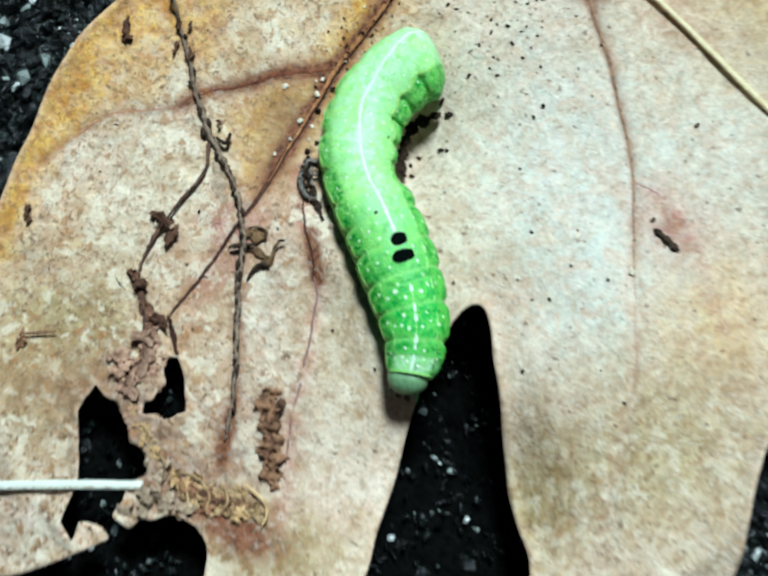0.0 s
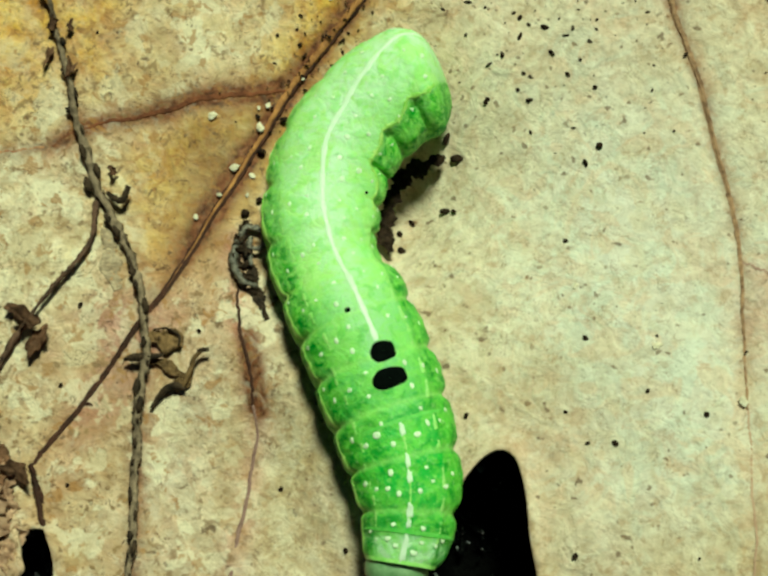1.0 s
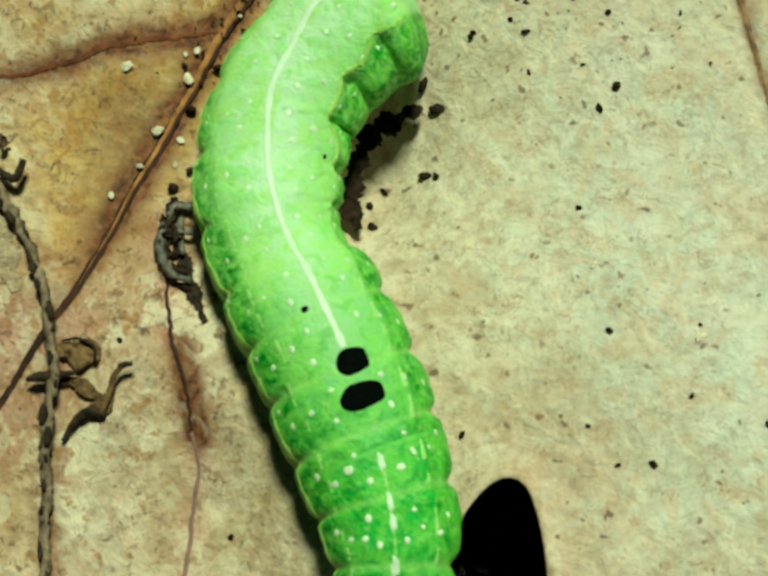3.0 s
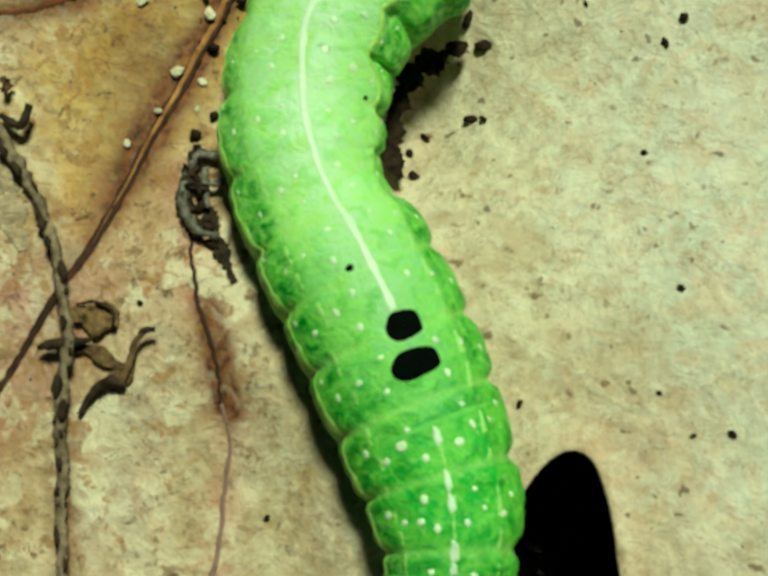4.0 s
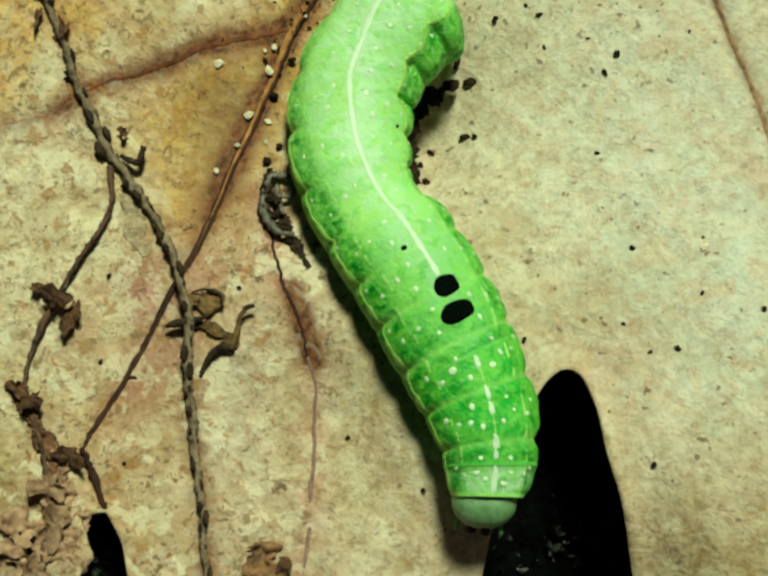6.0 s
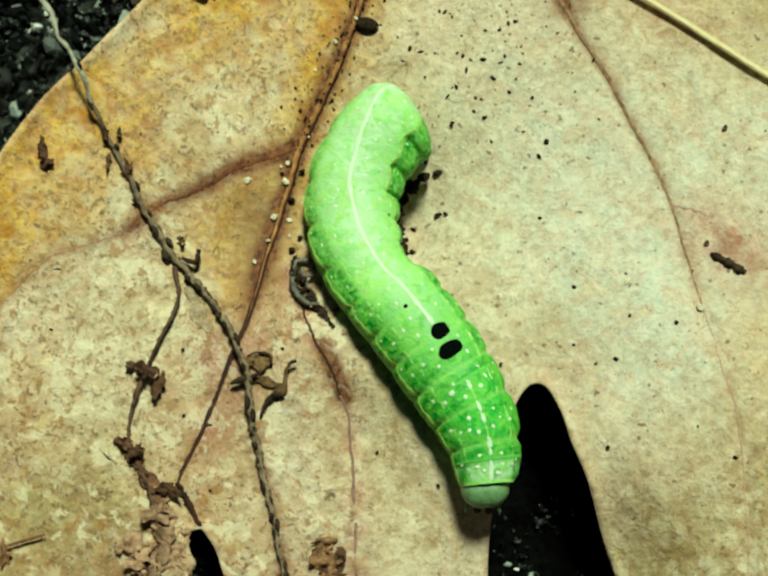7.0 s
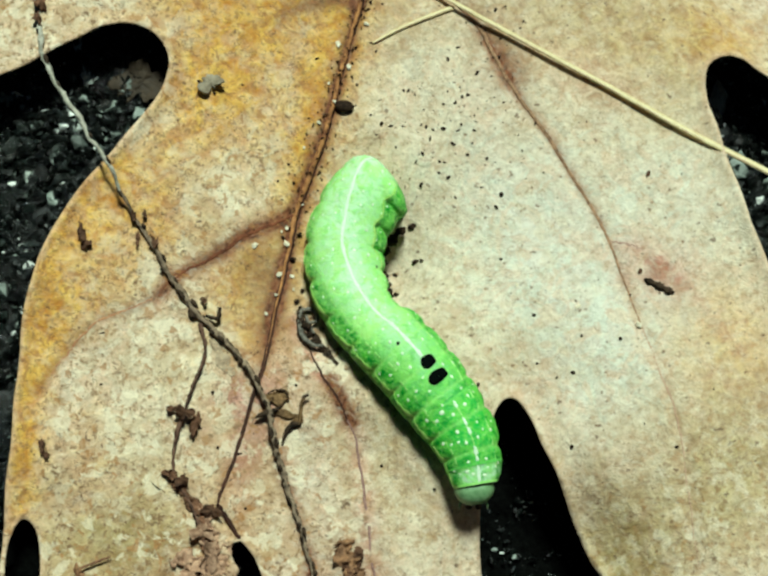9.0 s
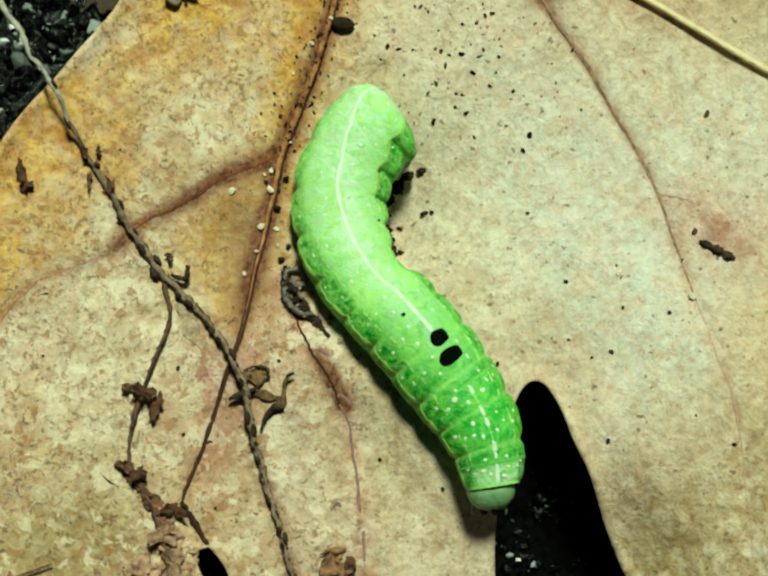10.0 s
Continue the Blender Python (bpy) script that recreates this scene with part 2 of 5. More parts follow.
BLEACHED = plain("bleached_stalk", (0.22, 0.20, 0.15), (0.66, 0.63, 0.53), 1.3, 0.75, 0.3, 0.2, vary=0.1)
GREYSTALK = plain("grey_stalk", (0.035, 0.022, 0.014), (0.38, 0.28, 0.19), 1.5, 0.8, 0.3, 0.2, vary=0.1)
PAPER = plain("grey_paper", (0.26, 0.18, 0.11), (0.62, 0.49, 0.34), 1.2, 0.8, 0.15, 0.2, vary=0.15)
BRACT = plain("olive_brown_bract", (0.03, 0.015, 0.007), (0.29, 0.175, 0.08), 1.3, 0.75, 0.2, 0.2, vary=0.15)
SIDESTALK = plain("mauve_brown_stalk", (0.014, 0.008, 0.006), (0.20, 0.11, 0.075), 1.4, 0.85, 0.35, 0.2, vary=0.1)
HUSK = plain("withered_husk", (0.022, 0.010, 0.006), (0.24, 0.12, 0.068), 1.2, 0.8, 0.3, 0.2, vary=0.45)
STRAW = plain("straw", (0.56, 0.44, 0.20), (0.80, 0.70, 0.40), 0.8, 0.45, 0.08, vary=0.05)
WHITESTRAW = plain("bleached_straw", (0.68, 0.70, 0.56), (0.82, 0.84, 0.72), 0.8, 0.45, 0.06, vary=0)
GREYCURL = plain("grey_curl", (0.012, 0.010, 0.008), (0.26, 0.23, 0.18), 3.0, 0.4, 0.2, 0.5, vary=0.2)
# for crumbs and droppings, and for the sheet of painted shade in the bend
CRUMB_AND_SHADE = plain("dark_crumb_and_shade", (0.006, 0.004, 0.003), (0.045, 0.027, 0.017), 3, 0.85, 0.1, 0.1, vary=0.5, island=True)
SAND = plain("sand_grain", (0.55, 0.46, 0.30), (0.86, 0.80, 0.64), 1.6, 0.5, 0.15, 0.3, vary=0.25)
GRIT = plain("grey_grit", (0.18, 0.14, 0.09), (0.42, 0.36, 0.26), 1.2, 0.7, 0.15, vary=0.1)
RUST = plain("rusty_shred", (0.06, 0.02, 0.01), (0.54, 0.29, 0.14), 1.1, 0.75, 0.3, vary=0.3)
SHRED = plain("brown_shred", (0.16, 0.075, 0.04), (0.58, 0.37, 0.24), 0.9, 0.7, 0.3, vary=0.3)
BROWNLEAF = plain("brown_dead_leaf", (0.018, 0.012, 0.007), (0.06, 0.042, 0.025), 0.8, 0.7, 0.3, 0.3, vary=0)
GOLD = plain("golden_shred", (0.26, 0.14, 0.05), (0.70, 0.50, 0.24), 0.9, 0.6, 0.2, vary=0.35)


# ---- shapes ----
def mesh(name, verts, faces, material, parent=None, label="", smooth=True, attrs=None, offset=(0, 0, 0)):
    """One mesh object from millimetres, under a thing or a part."""
    data = bpy.data.meshes.new(name)
    data.from_pydata((np.asarray(verts, float) * MM).tolist(), [], [tuple(int(i) for i in f) for f in faces])
    data.polygons.foreach_set("use_smooth", [smooth] * len(data.polygons))
    for key, values in (attrs or {}).items():
        data.attributes.new(key, "FLOAT", "POINT").data.foreach_set("value", np.asarray(values, np.float32))
    data.materials.append(material)
    data.update()
    ob = new(name, data)
    ob.parent = parent
    ob.location = Vector(offset) * MM
    if label:
        tagged(ob, label)
    return ob


def thing(name, label, category, group="", at=(0, 0, 0)):
    ob = new(name)
    ob.empty_display_size = 0.002
    ob.location = Vector(at) * MM
    return tagged(ob, label, category, group)


def spline(points, n, closed=False):
    """n points along a smooth curve through the given ones, evenly spaced."""
    p = np.asarray(points, float)
    q = np.concatenate([p[-1:], p, p[:2]]) if closed else np.concatenate([2 * p[:1] - p[1:2], p, 2 * p[-1:] - p[-2:-1]])
    t = np.linspace(0, 1, 12, endpoint=False)[:, None]
    out = []
    for a, b, c, d in zip(q, q[1:], q[2:], q[3:]):
        out.append(0.5 * (2 * b + (c - a) * t + (2 * a - 5 * b + 4 * c - d) * t**2 + (3 * b - a - 3 * c + d) * t**3))
    out = np.concatenate(out + [p[:1] if closed else p[-1:]])
    far = np.r_[0, np.cumsum(np.linalg.norm(np.diff(out, axis=0), axis=1))]
    at = np.linspace(0, far[-1], n, endpoint=not closed)
    return np.stack([np.interp(at, far, out[:, k]) for k in range(p.shape[1])], 1)


def tube(path, radii, sides=8, flat=1.0, rough=0.0, rng=None):
    """Vertices and faces of a round or flattened stem along a path."""
    path = np.asarray(path, float)
    n = len(path)
    radii = np.interp(np.linspace(0, 1, n), np.linspace(0, 1, len(radii)), radii)
    ahead = np.gradient(path, axis=0)
    ahead /= np.linalg.norm(ahead, axis=1, keepdims=True) + 1e-9
    side = np.cross(ahead, (0, 0, 1.0))
    side /= np.linalg.norm(side, axis=1, keepdims=True) + 1e-9
    up = np.cross(side, ahead)
    a = np.arange(sides) / sides * 2 * np.pi
    swell = 1 + (rng.uniform(-rough, rough, (n, sides)) if rng is not None else 0)
    rr = radii[:, None] * swell
    v = path[:, None] + side[:, None] * (np.cos(a) * rr)[..., None] + up[:, None] * (np.sin(a) * rr * flat)[..., None]
    v = np.concatenate([v.reshape(-1, 3), path[:1], path[-1:]])
    f = [(i * sides + k, i * sides + (k + 1) % sides, (i + 1) * sides + (k + 1) % sides, (i + 1) * sides + k) for i in range(n - 1) for k in range(sides)]
    f += [(n * sides, (k + 1) % sides, k) for k in range(sides)]
    f += [(n * sides + 1, (n - 1) * sides + k, (n - 1) * sides + (k + 1) % sides) for k in range(sides)]
    return v, f


def ball(level):
    bm = bmesh.new()
    bmesh.ops.create_icosphere(bm, subdivisions=level, radius=1)
    v, f = np.array([q.co for q in bm.verts]), [[w.index for w in q.verts] for q in bm.faces]
    bm.free()
    return v, f


BALL1, BALL2, BALL3 = ball(1), ball(2), ball(3)


def lump(rng, size, jag=0.25, base=BALL2):
    """An uneven crumb of the given half sizes, turned at random about z."""
    v, f = base
    k = rng.normal(0, 1.3, (4, 3))
    bumps = sum(np.sin(v @ w + rng.uniform(0, 6)) for w in k) / 4
    v = v * (1 + jag * bumps[:, None] + rng.uniform(-jag, jag, (len(v), 1)) * 0.35) * np.asarray(size)
    a = rng.uniform(0, 2 * np.pi)
    return np.stack([v[:, 0] * np.cos(a) - v[:, 1] * np.sin(a), v[:, 0] * np.sin(a) + v[:, 1] * np.cos(a), v[:, 2]], 1), f


def joined(pieces):
    vs, fs, n = [], [], 0
    for v, f in pieces:
        vs.append(v)
        fs += [[i + n for i in q] for q in f]
        n += len(v)
    return np.concatenate(vs), fs


# ---- the ground ----
GROUND = -6.0


def ground_z(x, y):
    rise = np.clip((-x - 12) / 14, 0, 1)
    low = np.exp(-(((x - 12) / 11) ** 2 + ((y + 20) / 16) ** 2)) + 0.3 * np.exp(-((x / 8) ** 2 + ((y - 6) / 8) ** 2))
    z = GROUND + 4.6 * rise * rise * (3 - 2 * rise) * np.exp(-((y / 60) ** 2)) * np.clip((y + 30) / 16, 0, 1) - 4.5 * low
    return z + 0.35 * np.sin(x * 0.21 + 1) * np.sin(y * 0.17) + 0.25 * np.sin(x * 0.53 + y * 0.37) + 0.2 * np.sin(x * 1.1 - y * 0.9)


def build_ground():
    u = np.sinh(np.linspace(-7.4, 7.4, 301)) * 16
    x, y = np.meshgrid(u, u)
    fade = np.exp(-((np.hypot(x, y) / 300) ** 2))
    z = GROUND + (ground_z(x, y) - GROUND) * fade
    n = len(u)
    i = np.arange(n * n).reshape(n, n)
    f = np.stack([i[:-1, :-1], i[:-1, 1:], i[1:, 1:], i[1:, :-1]], -1).reshape(-1, 4)
    ob = mesh("ground", np.stack([x, y, z], -1).reshape(-1, 3), f, SOIL)
    tagged(ob, "black damp gritty soil under the dead leaf", "ground", kind="structure")
    rng = np.random.default_rng(3)
    vs, fs, m = [], [], 0
    v0, f0 = BALL1
    f0 = np.array(f0)
    while m < 70000 * len(v0):
        x, y = rng.uniform(-56, 52), rng.uniform(-46, 46)
        if not (x < -17 or x > 26 or (4 < x < 27 and y < -3) or (x < 4 and y < -17)):
            continue
        open_side = x < -21 or x > 27
        if not open_side and (rng.random() < 0.85 or math.sin(x * 0.9 + 1) * math.sin(y * 0.7) < -0.2):
            continue  # sparse clusters under the leaf's narrow gaps
        if ((x + 33.3) / 3) ** 2 + ((y + 24.5) / 8) ** 2 < 1 or (x < -33 and y < -40):
            continue
        s = 0.11 + (0.36 if open_side else 0.24) * rng.random() ** 2.6
        s *= 1.9 if open_side and rng.random() < 0.05 else 1.0
        v = v0 * (1 + rng.uniform(-0.5, 0.5, (len(v0), 1))) * (s * rng.uniform(0.22, 2.3, 3))
        q = Euler(rng.uniform(0, 6.28, 3)).to_matrix()
        vs.append(v @ np.array(q).T + (x, y, ground_z(x, y) + rng.uniform(0, 1.0)))
        fs.append(f0 + m)
        m += len(v0)
    ob = mesh("soil_grains", np.concatenate(vs), np.concatenate(fs).tolist(), GRAIN, smooth=False)
    tagged(ob, "glistening black and grey soil grains on the ground", "soil", kind="stuff")


# ---- the oak leaf ----
MARGIN_LEFT = [(-45, 19), (-36.2, 22.3), (-30.7, 25.4), (-28.1, 27.2), (-26.2, 27.8), (-24.2, 27.7), (-22.4, 26.8), (-21.3, 25.2), (-21.3, 23.4), (-22.5, 20.5), (-26.0, 15.8), (-29.7, 10.9), (-32.2, 6.0), (-33.8, 0), (-34.2, -6.4), (-34.7, -13), (-35.1, -19.2), (-35.3, -24), (-35.0, -29), (-33.6, -34)]
MARGIN_ROTTEN = [(-31, -39), (-27, -45.5), (-22.3, -44.6), (-18.4, -42), (-14.3, -38.6), (-14.0, -38.2), (-14.3, -37.9), (-15.0, -37.5), (-16.7, -37.5), (-17.0, -37.8), (-17.0, -39.2), (-17.3, -39.5), (-18.6, -38.5), (-18.8, -38.1), (-18.6, -35.0), (-18.9, -33.5), (-20.8, -28.4), (-20.9, -27.9), (-20.2, -25.7), (-19.9, -25.5), (-18.9, -26.2), (-17.6, -26.6), (-16.7, -27.6), (-16.0, -28.0), (-15.4, -29.3), (-14.2, -29.6), (-12.9, -30.8), (-12.7, -31.6), (-13.6, -32.6), (-14.1, -33.6), (-14.0, -34.8), (-14.4, -36.2), (-13.4, -36.5), (-12.4, -36.7), (-11.7, -35.5), (-10.6, -35.2), (-9.8, -34.5), (-8.1, -34.2), (-6.3, -34.9), (-4.8, -36.4), (-3.5, -41), (-1, -48), (4, -50), (8.0, -44)]
MARGIN_HEAD = [(9.2, -35), (8.9, -29.4), (8.6, -23.8), (8.4, -19), (8.7, -14), (9.4, -10), (10.5, -7.8), (11.6, -7.5), (12.5, -8.5), (13.5, -10.4), (14.2, -12.0), (15.5, -14.6), (17.1, -18.5), (18.7, -22.3), (20.8, -25.6), (23.2, -29.5), (26, -41), (33, -46), (37.5, -38), (39.1, -23.6), (39, -19.6), (38.5, -13)]
MARGIN_RIGHT = [(40, -9), (42, -5), (39.5, -1), (36.5, 1.8), (34.9, 7.2), (33.8, 10.7), (32.1, 17.7), (31.1, 21.1), (30.9, 23.6), (31.4, 25.2), (33, 25.9), (34.9, 25.5), (37, 24.1), (46, 19), (53, 23), (54, 32), (48, 42), (36, 48), (20, 52), (0, 54), (-20, 52), (-38, 47), (-51, 38), (-53, 27)]
EATEN = [(-15.2, -21.3), (-14.9, -21.0), (-14.0, -20.6), (-13.7, -20.8), (-12.6, -22.2), (-11.4, -24.9), (-11.4, -25.2), (-12.2, -25.9), (-13.0, -26.5), (-13.9, -26.3), (-14.8, -26.6), (-15.3, -26.2), (-15.3, -25.5), (-14.6, -25.1), (-14.5, -24.2), (-14.0, -23.3), (-14.6, -22.4)]
BITTEN = [(-33.4, -18.6), (-32.5, -19.3), (-32.0, -21.0), (-31.8, -24.0), (-32.1, -27.5), (-33.2, -29.5), (-34.3, -28.0), (-34.8, -24.5), (-34.8, -21.6), (-34.2, -19.4)]
MIDRIB_LINE = [(0.5, 46), (-2.8, 31.9), (-4.5, 25.4), (-6.2, 18.9), (-7.8, 14.0), (-9.0, 10.6), (-9.7, 7.3), (-10.8, 1.6), (-11.9, -4.1), (-12.8, -6.6), (-14.5, -12.8), (-16.1, -17.2), (-15.2, -18.6), (-14.0, -20.5)]
VEIN_LEFT = [(-9.0, 10.6), (-11.1, 9.4), (-13.9, 8.1), (-16.6, 6.1), (-20.2, 4.0), (-22.0, 2.0), (-24.6, 0.7), (-27.7, -0.8), (-30.6, -4.3), (-32.6, -7.3)]
VEIN_LOW = [(-8.9, -0.3), (-7.3, -3.7), (-6.3, -5.7), (-5.0, -7.55), (-4.1, -9.6), (-3.3, -11.4), (-2.85, -14.2), (-2.2, -18.7), (-1.6, -23.9), (0.5, -32)]
DEAD_PATCH = [(-5.7, -6.0), (-4.9, -7.4), (-4.2, -8.8), (-3.75, -9.7)]
VEIN_RIGHT = [(1.0, 40), (6.7, 32.3), (8.6, 30.3), (10.5, 26.8), (12.9, 22.3), (15.7, 18.3), (17.9, 14.2), (19.9, 10.7), (21.2, 7.7), (22.2, 4.3), (23.9, -1.0), (25.4, -5.8), (26.6, -10.0), (27.2, -16.3), (28, -26)]
VEIN_FORK = [(21.2, 7.7), (23.2, 7.2), (25.5, 6.1), (28.5, 2.5), (33, -4)]
CATKIN_FOOT = [(-26.2, 13.3), (-22.5, 6.8), (-18.4, 0.6), (-14.2, -3.7), (-11.6, -8.2), (-10.4, -13.4), (-9.2, -17.2), (-8.3, -19.8), (-7.4, -23.3), (-6.9, -28)]
VEIN_UPPER = [(-2.9, 31.4), (-5.5, 31.6), (-8.5, 30.8), (-12, 29.2), (-15, 29.6), (-20, 34)]


def near_line(x, y, line, n=80):
    """The distance from points to a smooth line in plan."""
    p = spline(line, n)
    best = np.full(np.shape(x), 1e9)
    for (ax, ay), (bx, by) in zip(p, p[1:]):
        k = np.clip(((x - ax) * (bx - ax) + (y - ay) * (by - ay)) / ((bx - ax) ** 2 + (by - ay) ** 2), 0, 1)
        best = np.minimum(best, np.hypot(x - ax - k * (bx - ax), y - ay - k * (by - ay)))
    return best


def blob(x, y, cx, cy, rx, ry=None, turn=0):
    ry = ry or rx
    c, s = math.cos(radians(turn)), math.sin(radians(turn))
    u, v = (x - cx) * c + (y - cy) * s, (y - cy) * c - (x - cx) * s
    return np.exp(-((u / rx) ** 2 + (v / ry) ** 2))


RIPPLES = [(float(a), float(b), float(c)) for a, b, c in np.random.default_rng(8).uniform((-1, -1, 0), (1, 1, 6.28), (14, 3))]


def gap_dip(x, y):
    """How far the blade droops round the gap under the head, less its swell beside the caterpillar's flank."""
    return 7.0 * blob(x, y, 14.5, -24, 9, 8.5) - 1.25 * blob(x, y, 0.8, -10.4, 7.5, 2.2, -54)


def tail_pit(x, y):
    """The hollow in the blade inside the caterpillar's bend."""
    return 2.0 * blob(x, y, 0.2, 4.8, 3.0, 4.6)


def leaf_base(x, y):
    """The cupped, gently rumpled sheet of the leaf."""
    x, y = np.asarray(x, float), np.asarray(y, float)
    u, v = x / 30, y / 30
    cup = 0.282 * u + 0.069 * v + 3.452 * u * u - 2.742 * u * v + 1.152 * v * v
    z = -0.997 + 6.5 * np.tanh(cup / 6.5)
    z = z - 2.3 * blob(x, y, 0.5, 8.0, 8) + 1.2 * blob(x, y, -5, -7, 5) - 1.0 * blob(x, y, -33, -20, 7) - gap_dip(x, y) - tail_pit(x, y)
    for k, (a, b, c) in enumerate(RIPPLES):
        size = 0.35 + 0.12 * k
        z = z + 0.10 / (1 + 0.5 * k) * np.sin((a * x + b * y) * size + c)
    r = np.hypot(x, y)
    drop = np.clip((r - 43) / 14, 0, 1.3)
    return z * (1 - np.clip(drop, 0, 1)) + (ground_z(x, y) + 0.9) * np.clip(drop, 0, 1)


def leaf_z(x, y):
    """The blade's upper face, with its grooves along the main veins."""
    x, y = np.asarray(x, float), np.asarray(y, float)
    return leaf_base(x, y) - 0.22 * np.exp(-((near_line(x, y, MIDRIB_LINE) / 0.9) ** 2)) - 0.18 * np.exp(-((near_line(x, y, VEIN_RIGHT) / 0.8) ** 2)) - 0.12 * np.exp(-((near_line(x, y, VEIN_LEFT) / 0.8) ** 2))


def tatter(rng, line, widths, lift, curl=0.5, n=64, m=9, thick=0.06, torn=0.16):
    """A torn, crumpled ribbon of dead tissue along a line in plan."""
    p = spline(line, n)
    way = np.gradient(p, axis=0)
    way /= np.linalg.norm(way, axis=1, keepdims=True) + 1e-9
    side = np.c_[-way[:, 1], way[:, 0]]
    wide = np.interp(np.linspace(0, 1, n), np.linspace(0, 1, len(widths)), widths)
    j = np.concatenate([[0], np.cumsum(np.linalg.norm(np.diff(p, axis=0), axis=1))]) / 0.12
    step = max(1, int(round(1.4 / max(j[1], 0.05))))
    soft = np.ones(step) / step ** 0.7
    ragged = [1 + 0.35 * np.sin(j * rng.uniform(0.3, 0.6) + rng.uniform(0, 6)) + np.convolve(rng.normal(0, torn, n), soft, "same") for _ in range(2)]
    u = np.linspace(-1, 1, m)
    reach = np.where(u[None] < 0, ragged[0][:, None], ragged[1][:, None]) * wide[:, None] * u[None]
    x, y = p[:, :1] + side[:, :1] * reach, p[:, 1:] + side[:, 1:] * reach
    k = rng.uniform(0, 6.28, 4)
    z = curl * wide[:, None] * (0.55 * np.sin(2.6 * u[None] + j[:, None] * 0.33 + k[0]) + 0.45 * np.sin(4.4 * u[None] - j[:, None] * 0.51 + k[1]) + 0.4 * np.cos(j[:, None] * 0.8 + k[2] + u[None]))
    z = np.abs(z) + rng.normal(0, 0.04, z.shape) + np.maximum(leaf_base(x, y), -3.0) + lift
    top = np.stack([x, y, z], -1).reshape(-1, 3)
    i = np.arange(n * m).reshape(n, m)
    q = np.stack([i[:-1, :-1], i[:-1, 1:], i[1:, 1:], i[1:, :-1]], -1).reshape(-1, 4)
    rim = np.concatenate([i[:, 0], i[-1, 1:], i[-2::-1, -1], i[0, -2:0:-1]])
    f = [tuple(r) for r in q] + [tuple(r[::-1] + n * m) for r in q]
    f += [(a, b, b + n * m, a + n * m) for a, b in zip(rim, np.roll(rim, -1))]
    return np.concatenate([top, top - (0, 0, thick)]), f


